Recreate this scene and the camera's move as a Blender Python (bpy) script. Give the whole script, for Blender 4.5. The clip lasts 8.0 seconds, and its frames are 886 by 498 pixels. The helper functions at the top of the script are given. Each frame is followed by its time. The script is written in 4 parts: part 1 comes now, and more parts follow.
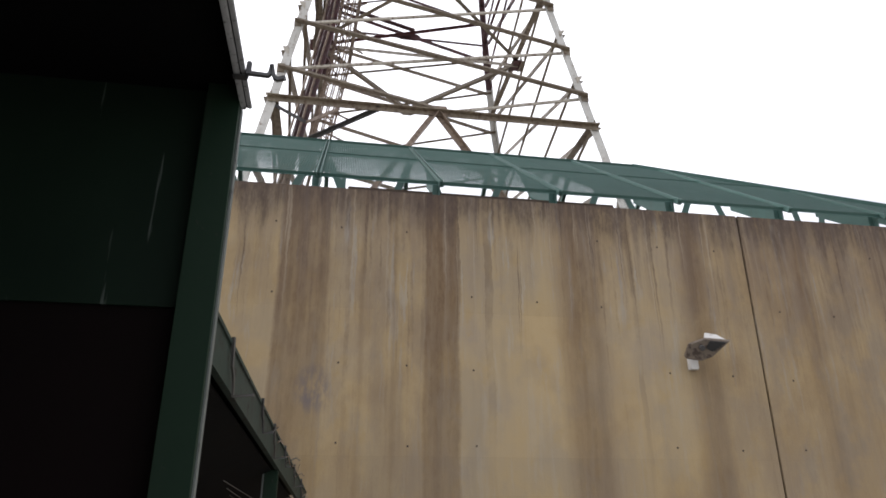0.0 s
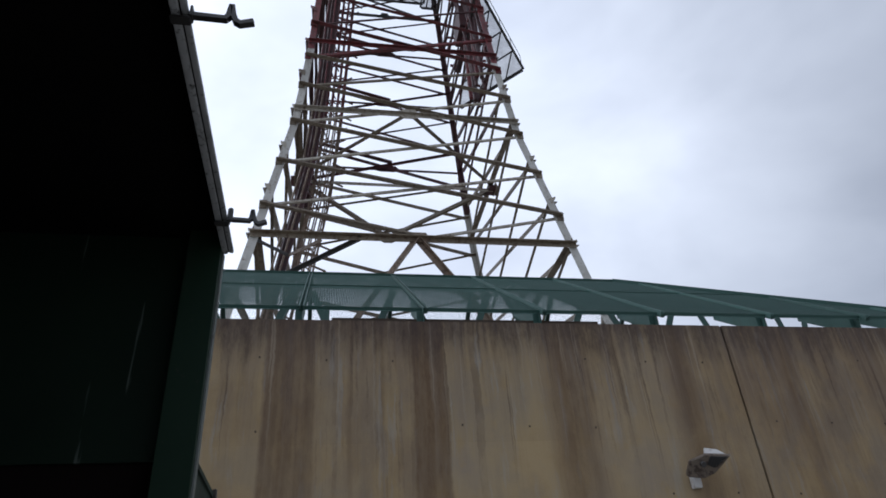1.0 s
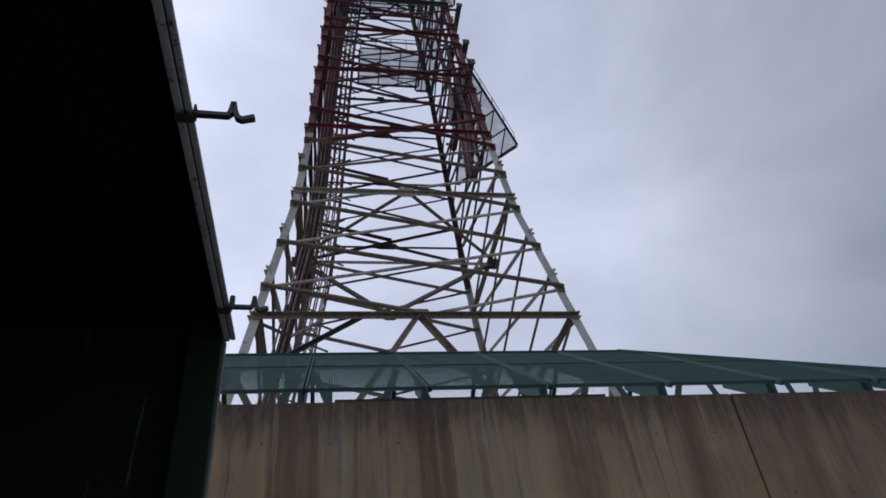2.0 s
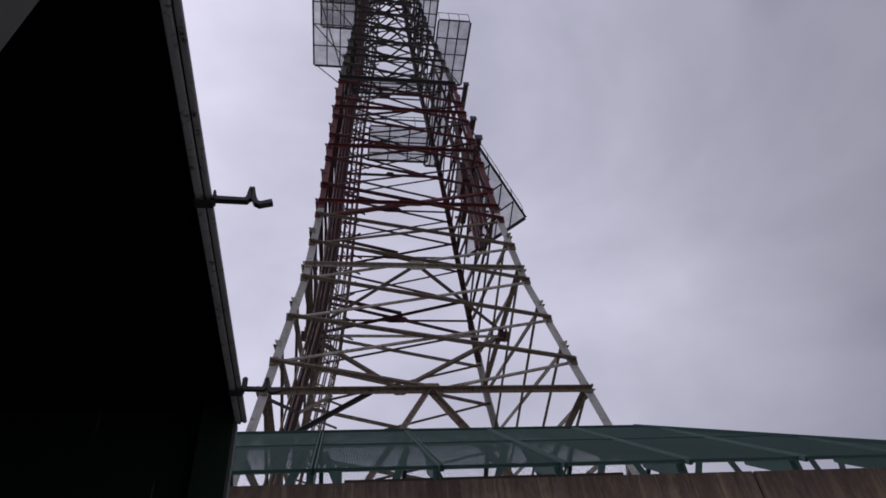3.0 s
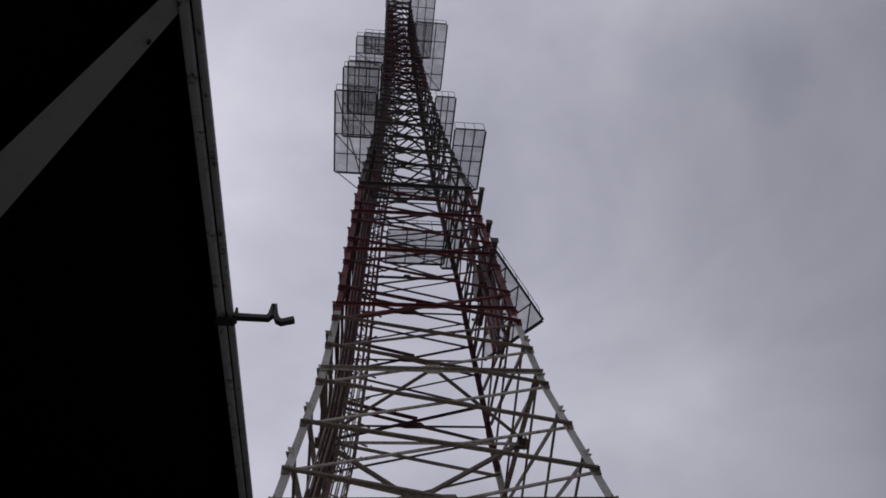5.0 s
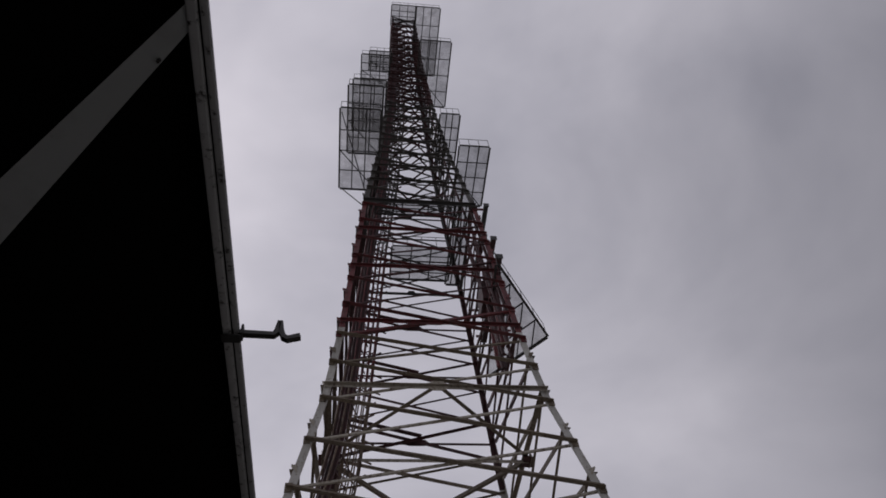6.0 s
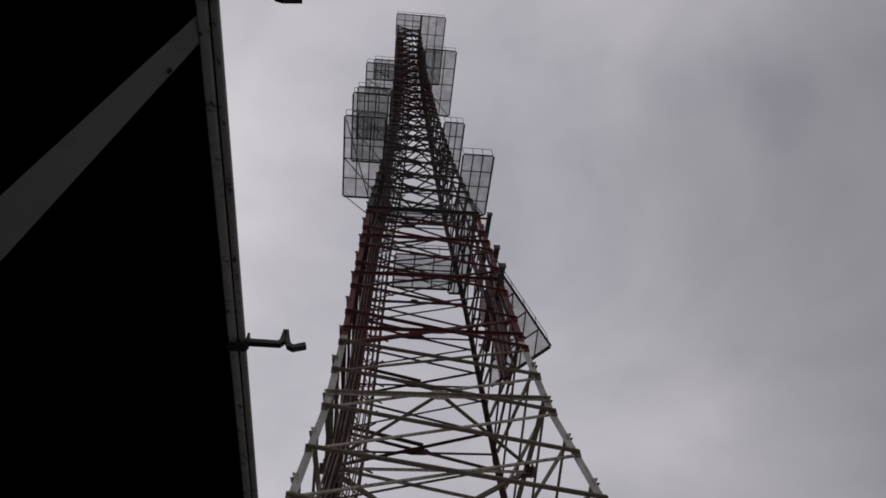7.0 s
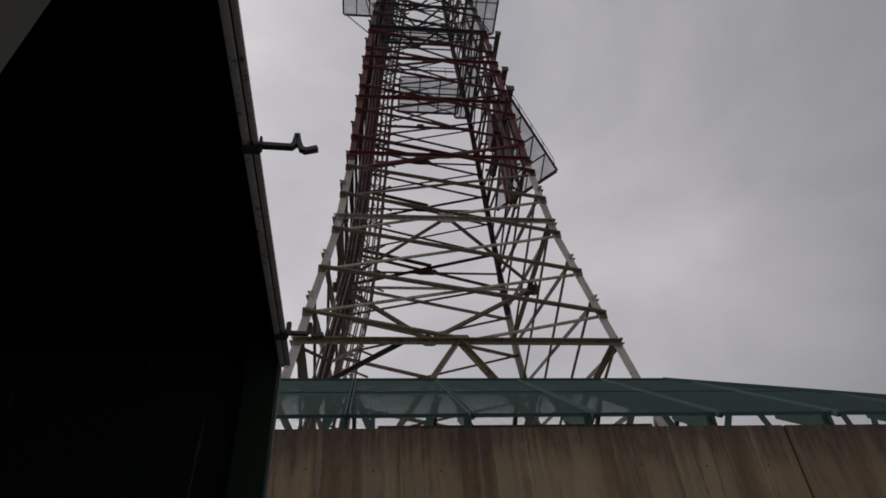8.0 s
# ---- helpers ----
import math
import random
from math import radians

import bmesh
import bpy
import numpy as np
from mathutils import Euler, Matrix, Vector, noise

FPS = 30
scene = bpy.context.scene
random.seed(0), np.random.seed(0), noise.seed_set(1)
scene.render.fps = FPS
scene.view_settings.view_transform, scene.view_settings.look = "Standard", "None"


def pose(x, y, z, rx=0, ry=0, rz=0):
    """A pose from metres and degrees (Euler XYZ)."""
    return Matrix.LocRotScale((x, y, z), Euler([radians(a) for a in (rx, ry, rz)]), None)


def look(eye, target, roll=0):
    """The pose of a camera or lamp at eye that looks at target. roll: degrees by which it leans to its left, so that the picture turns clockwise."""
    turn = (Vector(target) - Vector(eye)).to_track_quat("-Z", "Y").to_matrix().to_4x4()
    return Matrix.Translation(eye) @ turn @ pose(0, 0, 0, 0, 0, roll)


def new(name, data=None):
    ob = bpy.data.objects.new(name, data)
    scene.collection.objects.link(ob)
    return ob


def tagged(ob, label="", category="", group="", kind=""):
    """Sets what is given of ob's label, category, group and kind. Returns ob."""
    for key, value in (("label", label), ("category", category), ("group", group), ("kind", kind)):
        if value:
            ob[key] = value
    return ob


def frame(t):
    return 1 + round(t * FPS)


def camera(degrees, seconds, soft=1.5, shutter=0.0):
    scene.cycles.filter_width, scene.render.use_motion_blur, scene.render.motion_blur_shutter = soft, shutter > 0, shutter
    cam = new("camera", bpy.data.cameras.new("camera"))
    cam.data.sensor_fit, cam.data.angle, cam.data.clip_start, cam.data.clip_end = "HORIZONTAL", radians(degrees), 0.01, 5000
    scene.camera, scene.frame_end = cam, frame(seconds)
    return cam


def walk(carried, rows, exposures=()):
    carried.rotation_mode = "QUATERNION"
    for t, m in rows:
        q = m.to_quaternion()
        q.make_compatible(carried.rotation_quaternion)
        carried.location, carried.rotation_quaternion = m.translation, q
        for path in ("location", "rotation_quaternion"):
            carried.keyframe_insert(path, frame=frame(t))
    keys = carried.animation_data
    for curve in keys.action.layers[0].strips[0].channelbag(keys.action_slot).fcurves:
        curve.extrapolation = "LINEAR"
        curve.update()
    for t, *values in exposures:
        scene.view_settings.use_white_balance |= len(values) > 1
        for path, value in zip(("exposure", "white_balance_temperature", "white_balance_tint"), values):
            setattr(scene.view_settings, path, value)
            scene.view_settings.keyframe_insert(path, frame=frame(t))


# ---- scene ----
cam = camera(66.7, 8.0, soft=1.7)
PATH = [
    (0, 0.018, 0.044, 1.559, 111.57, 0.14, -9.49),
    (0.5, 0.018, 0.025, 1.574, 115.94, 2, -8.96),
    (1, 0.021, 0.029, 1.578, 122.04, 3.61, -9.22),
    (1.5, 0.023, 0.021, 1.578, 125.47, 4.9, -8.74),
    (3, 0.009, 0.003, 1.596, 134.74, 5.13, -6.98),
    (3.5, 0.004, -0.002, 1.603, 137.41, 5, -6.67),
    (4, 0, -0.004, 1.62, 140.32, 4.29, -6.53),
    (4.5, -0.002, -0.004, 1.63, 142.35, 4.2, -6.21),
    (6, -0.007, -0.004, 1.633, 144.86, 3.85, -5.78),
    (6.5, -0.011, -0.005, 1.635, 145.56, 3.68, -5.91),
    (7, -0.013, -0.008, 1.633, 145.57, 3.36, -6.01),
    (7.5, -0.013, -0.002, 1.604, 140.07, 2.97, -6.12),
    (8, -0.019, 0.009, 1.583, 130.88, 3.17, -5.39),
]
walk(cam, [(r[0], pose(*r[1:])) for r in PATH],
     exposures=[(0.0, 1.16, 6420, 11), (0.5, 0.53, 6050, 9), (1.0, 0.06, 5700, 9), (1.5, -0.24, 5550, 10), (3.0, -0.68, 5950, 23), (3.5, -0.76, 6050, 23),
                (4.5, -0.9, 6050, 18), (6.0, -0.95, 6350, 18), (7.0, -0.98, 6500, 16), (7.5, -0.96, 6600, 14), (8.0, -0.88, 6650, 13)])

# ---- sky and sun: overcast daylight ----
world = bpy.data.worlds.new("overcast_sky")
scene.world = world
world.use_nodes = True
wt = world.node_tree
wt.nodes.clear()
w_out = wt.nodes.new("ShaderNodeOutputWorld")
w_bg = wt.nodes.new("ShaderNodeBackground")
w_sky = wt.nodes.new("ShaderNodeTexSky")
w_sky.sky_type = "NISHITA"
w_sky.sun_disc = False
w_sky.sun_elevation = radians(58)
w_sky.sun_rotation = radians(-40)
w_tc = wt.nodes.new("ShaderNodeTexCoord")
w_map = wt.nodes.new("ShaderNodeMapping")
w_map.inputs["Scale"].default_value = (1.0, 1.0, 1.5)
w_n1 = wt.nodes.new("ShaderNodeTexNoise")
w_n1.inputs["Scale"].default_value = 1.9
w_n1.inputs["Detail"].default_value = 5
w_n1.inputs["Roughness"].default_value = 0.5
w_n1.inputs["Distortion"].default_value = 0.3
w_ramp = wt.nodes.new("ShaderNodeValToRGB")
w_ramp.color_ramp.elements[0].position = 0.3
w_ramp.color_ramp.elements[0].color = (4.7, 4.75, 5.1, 1)
w_ramp.color_ramp.elements[1].position = 0.72
w_ramp.color_ramp.elements[1].color = (9.0, 8.9, 9.1, 1)
# thinner cloud towards the hidden sun
w_dot = wt.nodes.new("ShaderNodeVectorMath")
w_dot.operation = "DOT_PRODUCT"
w_dot.inputs[1].default_value = (-0.78, 0.46, 0.42)
w_thin = wt.nodes.new("ShaderNodeMapRange")
w_thin.inputs["From Min"].default_value, w_thin.inputs["From Max"].default_value = -0.4, 0.75
w_thin.inputs["To Min"].default_value, w_thin.inputs["To Max"].default_value = 0.6, 1.26
# an overcast sky dims towards the horizon
w_sep = wt.nodes.new("ShaderNodeSeparateXYZ")
w_high = wt.nodes.new("ShaderNodeMapRange")
w_high.inputs["From Min"].default_value, w_high.inputs["From Max"].default_value = 0.3, 0.9
w_high.inputs["To Min"].default_value, w_high.inputs["To Max"].default_value = 0.82, 1.05
w_both = wt.nodes.new("ShaderNodeMath")
w_both.operation = "MULTIPLY"
# a darker bank of cloud to the east and a thinner patch beside it, both with ragged edges
w_n2 = wt.nodes.new("ShaderNodeTexNoise")
w_n2.inputs["Scale"].default_value = 5.5
w_n2.inputs["Detail"].default_value = 6
w_n2.inputs["Roughness"].default_value = 0.55
wt.links.new(w_tc.outputs["Generated"], w_n2.inputs["Vector"])


def cloud_bank(towards, lo, hi, gain):
    d = wt.nodes.new("ShaderNodeVectorMath")
    d.operation = "DOT_PRODUCT"
    d.inputs[1].default_value = towards
    wt.links.new(w_tc.outputs["Generated"], d.inputs[0])
    rag = wt.nodes.new("ShaderNodeMath")
    rag.operation = "MULTIPLY_ADD"
    rag.inputs[1].default_value = 0.11
    wt.links.new(w_n2.outputs["Fac"], rag.inputs[0])
    wt.links.new(d.outputs["Value"], rag.inputs[2])
    n = wt.nodes.new("ShaderNodeMapRange")
    n.interpolation_type = "SMOOTHSTEP"
    n.inputs["From Min"].default_value, n.inputs["From Max"].default_value = lo + 0.055, hi + 0.055
    n.inputs["To Min"].default_value, n.inputs["To Max"].default_value = 1.0, gain
    wt.links.new(rag.outputs["Value"], n.inputs["Value"])
    return n.outputs["Result"]


w_banks = wt.nodes.new("ShaderNodeMath")
w_banks.operation = "MULTIPLY"
wt.links.new(cloud_bank((0.61, 0.42, 0.67), 0.9, 1.0, 0.89), w_banks.inputs[0])
wt.links.new(cloud_bank((0.37, 0.7, 0.61), 0.94, 1.01, 1.06), w_banks.inputs[1])
w_all = wt.nodes.new("ShaderNodeMath")
w_all.operation = "MULTIPLY"
w_gain = wt.nodes.new("ShaderNodeVectorMath")
w_gain.operation = "SCALE"
w_mix = wt.nodes.new("ShaderNodeMix")
w_mix.data_type = "RGBA"
w_mix.inputs["Factor"].default_value = 0.9
L = wt.links.new
L(w_tc.outputs["Generated"], w_map.inputs["Vector"])
L(w_map.outputs["Vector"], w_n1.inputs["Vector"])
L(w_n1.outputs["Fac"], w_ramp.inputs["Fac"])
L(w_sky.outputs["Color"], w_mix.inputs["A"])
L(w_tc.outputs["Generated"], w_dot.inputs[0])
L(w_dot.outputs["Value"], w_thin.inputs["Value"])
L(w_ramp.outputs["Color"], w_gain.inputs[0])
L(w_tc.outputs["Generated"], w_sep.inputs["Vector"])
L(w_sep.outputs["Z"], w_high.inputs["Value"])
L(w_thin.outputs["Result"], w_both.inputs[0])
L(w_high.outputs["Result"], w_both.inputs[1])
L(w_both.outputs["Value"], w_all.inputs[0])
L(w_banks.outputs["Value"], w_all.inputs[1])
L(w_all.outputs["Value"], w_gain.inputs["Scale"])
L(w_gain.outputs["Vector"], w_mix.inputs["B"])
L(w_mix.outputs["Result"], w_bg.inputs["Color"])
w_bg.inputs["Strength"].default_value = 0.125
L(w_bg.outputs["Background"], w_out.inputs["Surface"])

sun = new("sun", bpy.data.lights.new("sun", "SUN"))
sun.data.energy = 0.5
sun.data.angle = radians(25)
sun.data.color = (1.0, 0.96, 0.9)
sun.matrix_world = look((0, 0, 30), (14, -8, 10))


# ---- materials ----
def material(name):
    m = bpy.data.materials.new(name)
    m.use_nodes = True
    t = m.node_tree
    b = t.nodes["Principled BSDF"]
    return m, t, b


def node(t, kind, **inputs):
    n = t.nodes.new(kind)
    for key, value in inputs.items():
        n.inputs[key.replace("_", " ")].default_value = value
    return n


def ramp(t, fac, stops):
    n = t.nodes.new("ShaderNodeValToRGB")
    e = n.color_ramp.elements
    e[0].position, e[0].color = stops[0][0], (*stops[0][1], 1)
    e[1].position, e[1].color = stops[-1][0], (*stops[-1][1], 1)
    for pos, col in stops[1:-1]:
        k = e.new(pos)
        k.color = (*col, 1)
    t.links.new(fac, n.inputs["Fac"])
    return n


def mixed(t, fac, a, b, blend="MIX"):
    n = t.nodes.new("ShaderNodeMix")
    n.data_type, n.blend_type = "RGBA", blend
    for sock, value in ((n.inputs["Factor"], fac), (n.inputs["A"], a), (n.inputs["B"], b)):
        if hasattr(value, "is_linked"):
            t.links.new(value, sock)
        elif isinstance(value, (int, float)):
            sock.default_value = value
        else:
            sock.default_value = (*value, 1)
    return n.outputs["Result"]


def coords(t, scale=(1, 1, 1), world_space=True):
    src = t.nodes.new("ShaderNodeNewGeometry").outputs["Position"] if world_space else t.nodes.new("ShaderNodeTexCoord").outputs["Object"]
    mp = t.nodes.new("ShaderNodeMapping")
    mp.inputs["Scale"].default_value = scale
    t.links.new(src, mp.inputs["Vector"])
    return mp.outputs["Vector"]


def noisy(t, vec, scale, detail=4, rough=0.55):
    n = node(t, "ShaderNodeTexNoise", Scale=scale, Detail=detail, Roughness=rough)
    t.links.new(vec, n.inputs["Vector"])
    return n.outputs["Fac"]


def bumped(t, b, height, strength, distance):
    n = node(t, "ShaderNodeBump", Strength=strength, Distance=distance)
    t.links.new(height, n.inputs["Height"])
    t.links.new(n.outputs["Normal"], b.inputs["Normal"])


def painted_steel(name, paint, worn, rust, rust_from=0.62, rough=0.55, fine=9.0, gloss=0.5):
    m, t, b = material(name)
    v = coords(t)
    big = noisy(t, v, 1.3)
    small = noisy(t, v, fine, 6, 0.65)
    vs = coords(t, (5, 5, 0.6))
    streak = noisy(t, vs, 2.2)
    c1 = mixed(t, ramp(t, big, [(0.35, (0, 0, 0)), (0.7, (1, 1, 1))]).outputs["Color"], paint, worn)
    spots = ramp(t, small, [(rust_from - 0.06, (0, 0, 0)), (rust_from + 0.05, (1, 1, 1))]).outputs["Color"]
    c2 = mixed(t, spots, c1, rust)
    st = ramp(t, streak, [(0.52, (0, 0, 0)), (0.75, (0.6, 0.6, 0.6))]).outputs["Color"]
    c3 = mixed(t, st, c2, tuple(0.5 * (a + c) for a, c in zip(worn, rust)))
    info = t.nodes.new("ShaderNodeObjectInfo")
    tone = ramp(t, info.outputs["Random"], [(0, (0.72, 0.72, 0.72)), (1, (1, 1, 1))]).outputs["Color"]
    c4 = mixed(t, 1.0, c3, tone, "MULTIPLY")
    t.links.new(c4, b.inputs["Base Color"])
    b.inputs["Roughness"].default_value = rough
    b.inputs["Specular IOR Level"].default_value = gloss
    bumped(t, b, small, 0.25, 0.003)
    return m


M_WHITE = painted_steel("weathered_white_paint", (0.6, 0.59, 0.55), (0.46, 0.445, 0.4), (0.19, 0.13, 0.09), 0.63)
M_LATTICE = painted_steel("dull_weathered_braces", (0.25, 0.208, 0.152), (0.175, 0.142, 0.1), (0.11, 0.07, 0.046), 0.57)
M_PALE = painted_steel("dull_pale_paint", (0.5, 0.462, 0.395), (0.38, 0.34, 0.275), (0.14, 0.09, 0.06), 0.6)
M_RED = painted_steel("weathered_red_paint", (0.2, 0.036, 0.04), (0.125, 0.03, 0.034), (0.06, 0.028, 0.026), 0.56)
M_RUST = painted_steel("rusty_brown_steel", (0.27, 0.2, 0.142), (0.2, 0.14, 0.1), (0.1, 0.06, 0.04), 0.57)
M_GALV = painted_steel("dull_galvanised_steel", (0.105, 0.1, 0.09), (0.07, 0.064, 0.058), (0.06, 0.045, 0.035), 0.6)
M_MAST = painted_steel("dark_brown_red_steel", (0.105, 0.031, 0.034), (0.064, 0.028, 0.03), (0.04, 0.03, 0.028), 0.58)
M_DARK = painted_steel("dark_bare_steel", (0.07, 0.07, 0.07), (0.05, 0.048, 0.046), (0.06, 0.04, 0.03), 0.66)
M_GREEN = painted_steel("green_roof_paint", (0.05, 0.122, 0.104), (0.066, 0.138, 0.118), (0.05, 0.06, 0.045), 0.7)
M_SHED = painted_steel("dark_green_shed_paint", (0.01, 0.028, 0.015), (0.014, 0.032, 0.019), (0.035, 0.037, 0.03), 0.71, 0.65, 26.0, 0.2)
M_EDGE = painted_steel("chipped_grey_green_edge", (0.46, 0.475, 0.485), (0.6, 0.615, 0.62), (0.035, 0.03, 0.028), 0.62, 0.6, 60.0)
M_BRACE = painted_steel("pale_grey_green_paint", (0.66, 0.7, 0.71), (0.56, 0.6, 0.6), (0.24, 0.24, 0.23), 0.7, 0.6, 70.0)
M_LIP = painted_steel("dull_worn_lip", (0.15, 0.17, 0.155), (0.2, 0.22, 0.205), (0.05, 0.05, 0.045), 0.64, 0.6, 30.0)
M_WORN = painted_steel("worn_grey_green_paint", (0.035, 0.055, 0.042), (0.055, 0.07, 0.06), (0.03, 0.025, 0.02), 0.6, 0.65, 22.0, 0.2)
# maroon taken almost to black, so the colour holds the shed's inside shade
M_MAROON = painted_steel("shaded_maroon", (0.009, 0.005, 0.005), (0.008, 0.0045, 0.0045), (0.008, 0.006, 0.006), 0.66, 0.8, 9.0, 0.1)
# near black stands in for shade under the roofs; also colours the edge seam
M_BLACK = painted_steel("shade_and_seam_black", (0.005, 0.005, 0.0055), (0.006, 0.006, 0.006), (0.008, 0.006, 0.006), 0.66, 0.8, 9.0, 0.1)
M_LAMP = painted_steel("white_lamp_enamel", (0.72, 0.7, 0.67), (0.6, 0.58, 0.54), (0.3, 0.22, 0.16), 0.7)
M_LAMPGREY = painted_steel("grimy_lamp_housing", (0.13, 0.1, 0.075), (0.19, 0.155, 0.12), (0.06, 0.04, 0.03), 0.55, 0.6, 22.0)

m_, t_, b_ = material("scratched_green_panel")
M_PANEL = m_
v_ = t_.nodes.new("ShaderNodeTexCoord")
mp_ = t_.nodes.new("ShaderNodeMapping")
mp_.inputs["Rotation"].default_value = (0, radians(14), 0)
mp_.inputs["Scale"].default_value = (16, 1, 0.9)
t_.links.new(v_.outputs["Object"], mp_.inputs["Vector"])
sc_ = ramp(t_, noisy(t_, mp_.outputs["Vector"], 1.3, 4, 0.6), [(0.62, (0, 0, 0)), (0.66, (1, 1, 1))]).outputs["Color"]
gr_ = ramp(t_, noisy(t_, coords(t_), 3, 5), [(0.3, (0.005, 0.014, 0.008)), (0.7, (0.009, 0.021, 0.012))]).outputs["Color"]
t_.links.new(mixed(t_, sc_, gr_, (0.1, 0.12, 0.105)), b_.inputs["Base Color"])
b_.inputs["Roughness"].default_value = 0.65
b_.inputs["Specular IOR Level"].default_value = 0.2

m_, t_, b_ = material("lamp_glass")
M_GLASS = m_
b_.inputs["Base Color"].default_value = (0.02, 0.02, 0.02, 1)
b_.inputs["Roughness"].default_value = 0.3

# fine platform mesh seen from far off: open weave
m_, t_, b_ = material("fine_wire_mesh")
M_MESH = m_
b_.inputs["Base Color"].default_value = (0.13, 0.13, 0.135, 1)
b_.inputs["Roughness"].default_value = 0.6
tr_ = t_.nodes.new("ShaderNodeBsdfTransparent")
mx_ = t_.nodes.new("ShaderNodeMixShader")
nz_ = noisy(t_, coords(t_), 1.5, 3)
fc_ = ramp(t_, nz_, [(0.3, (0.24, 0.24, 0.24)), (0.7, (0.38, 0.38, 0.38))])
t_.links.new(fc_.outputs["Color"], mx_.inputs["Fac"])
t_.links.new(tr_.outputs["BSDF"], mx_.inputs[1])
t_.links.new(b_.outputs["BSDF"], mx_.inputs[2])
t_.links.new(mx_.outputs["Shader"], t_.nodes["Material Output"].inputs["Surface"])


def concrete_wall():
    """Board-cast concrete, ochre, with brown run-off streaks from the coping down."""
    m, t, b = material("stained_ochre_concrete")
    geo = t.nodes.new("ShaderNodeNewGeometry")
    sep = t.nodes.new("ShaderNodeSeparateXYZ")
    t.links.new(geo.outputs["Position"], sep.inputs["Vector"])
    g = lambda k: (k, k, k)

    def calc(op, a, b_, c=None):
        n = t.nodes.new("ShaderNodeMath")
        n.operation = op
        for i, value in enumerate((a, b_, c)):
            if value is None:
                continue
            if isinstance(value, (int, float)):
                n.inputs[i].default_value = value
            else:
                t.links.new(value, n.inputs[i])
        return n.outputs[0]

    def span(value, lo, hi, to0=0.0, to1=1.0):
        n = t.nodes.new("ShaderNodeMapRange")
        n.interpolation_type = "SMOOTHSTEP"
        n.inputs["From Min"].default_value, n.inputs["From Max"].default_value = lo, hi
        n.inputs["To Min"].default_value, n.inputs["To Max"].default_value = to0, to1
        t.links.new(value, n.inputs["Value"])
        return n.outputs["Result"]

    # streaks wander a little sideways on their way down
    wander = calc("MULTIPLY_ADD", noisy(t, coords(t, (1.2, 1, 0.8)), 1.6, 3), 0.07, sep.outputs["X"])
    jitter = calc("MULTIPLY_ADD", noisy(t, coords(t, (6, 1, 5)), 3.0, 3), 0.025, wander)

    def streaks(across, down, lo, hi, seed, detail=5):
        v = t.nodes.new("ShaderNodeCombineXYZ")
        t.links.new(calc("MULTIPLY", jitter, across), v.inputs["X"])
        v.inputs["Y"].default_value = seed
        t.links.new(calc("MULTIPLY", sep.outputs["Z"], down), v.inputs["Z"])
        n = node(t, "ShaderNodeTexNoise", Scale=1.0, Detail=detail, Roughness=0.62)
        t.links.new(v.outputs["Vector"], n.inputs["Vector"])
        return span(n.outputs["Fac"], lo, hi)

    # mottled base, its tone changing slightly from form sheet to form sheet
    base_n = noisy(t, coords(t, (1, 1, 0.8)), 1.2, 7, 0.62)
    base = ramp(t, base_n, [(0.28, (0.36, 0.26, 0.14)), (0.45, (0.465, 0.352, 0.198)), (0.58, (0.435, 0.342, 0.213)), (0.72, (0.36, 0.295, 0.22))]).outputs["Color"]
    cmb = t.nodes.new("ShaderNodeCombineXYZ")
    t.links.new(calc("ADD", sep.outputs["X"], 0.07), cmb.inputs["X"])
    t.links.new(calc("ADD", sep.outputs["Z"], 0.46), cmb.inputs["Y"])
    sheet = node(t, "ShaderNodeTexBrick", Scale=1.0, Mortar_Size=0.002, Mortar_Smooth=0.8, Brick_Width=1.19, Row_Height=1.23)
    sheet.inputs["Color1"].default_value = (0.93, 0.93, 0.93, 1)
    sheet.inputs["Color2"].default_value = (1.06, 1.05, 1.03, 1)
    sheet.inputs["Mortar"].default_value = (0.86, 0.83, 0.78, 1)
    t.links.new(cmb.outputs["Vector"], sheet.inputs["Vector"])
    base = mixed(t, 0.85, base, sheet.outputs["Color"], "MULTIPLY")
    # cloudy grey patches, larger beyond the open joint
    cloud = span(noisy(t, coords(t, (1.5, 1, 1.0)), 1.9, 6, 0.6), 0.48, 0.64)
    beyond = span(sep.outputs["X"], 3.97, 4.02, 0.4, 0.75)
    base = mixed(t, calc("MULTIPLY", cloud, beyond), base, (0.325, 0.272, 0.2))
    ochre = span(noisy(t, coords(t, (1.8, 1, 1.3)), 2.3, 5, 0.6), 0.54, 0.68)
    base = mixed(t, calc("MULTIPLY", ochre, 0.5), base, (0.44, 0.315, 0.15))
    # grey leached runs and pale salt runs
    grey = calc("MULTIPLY", streaks(2.6, 0.3, 0.5, 0.7, 3.1, 4), 0.4)
    base = mixed(t, grey, base, (0.265, 0.222, 0.17))
    salt = calc("MULTIPLY", streaks(14, 1.1, 0.56, 0.66, 7.7), span(sep.outputs["Z"], 2.2, 4.0, 0.25, 0.85))
    base = mixed(t, salt, base, (0.42, 0.385, 0.32))
    # a thin brown-grey film in broad patches, heavier high up and beyond the joint
    wide = t.nodes.new("ShaderNodeMapRange")
    wide.inputs["From Min"].default_value, wide.inputs["From Max"].default_value = -2.0, 6.0
    t.links.new(wander, wide.inputs["Value"])
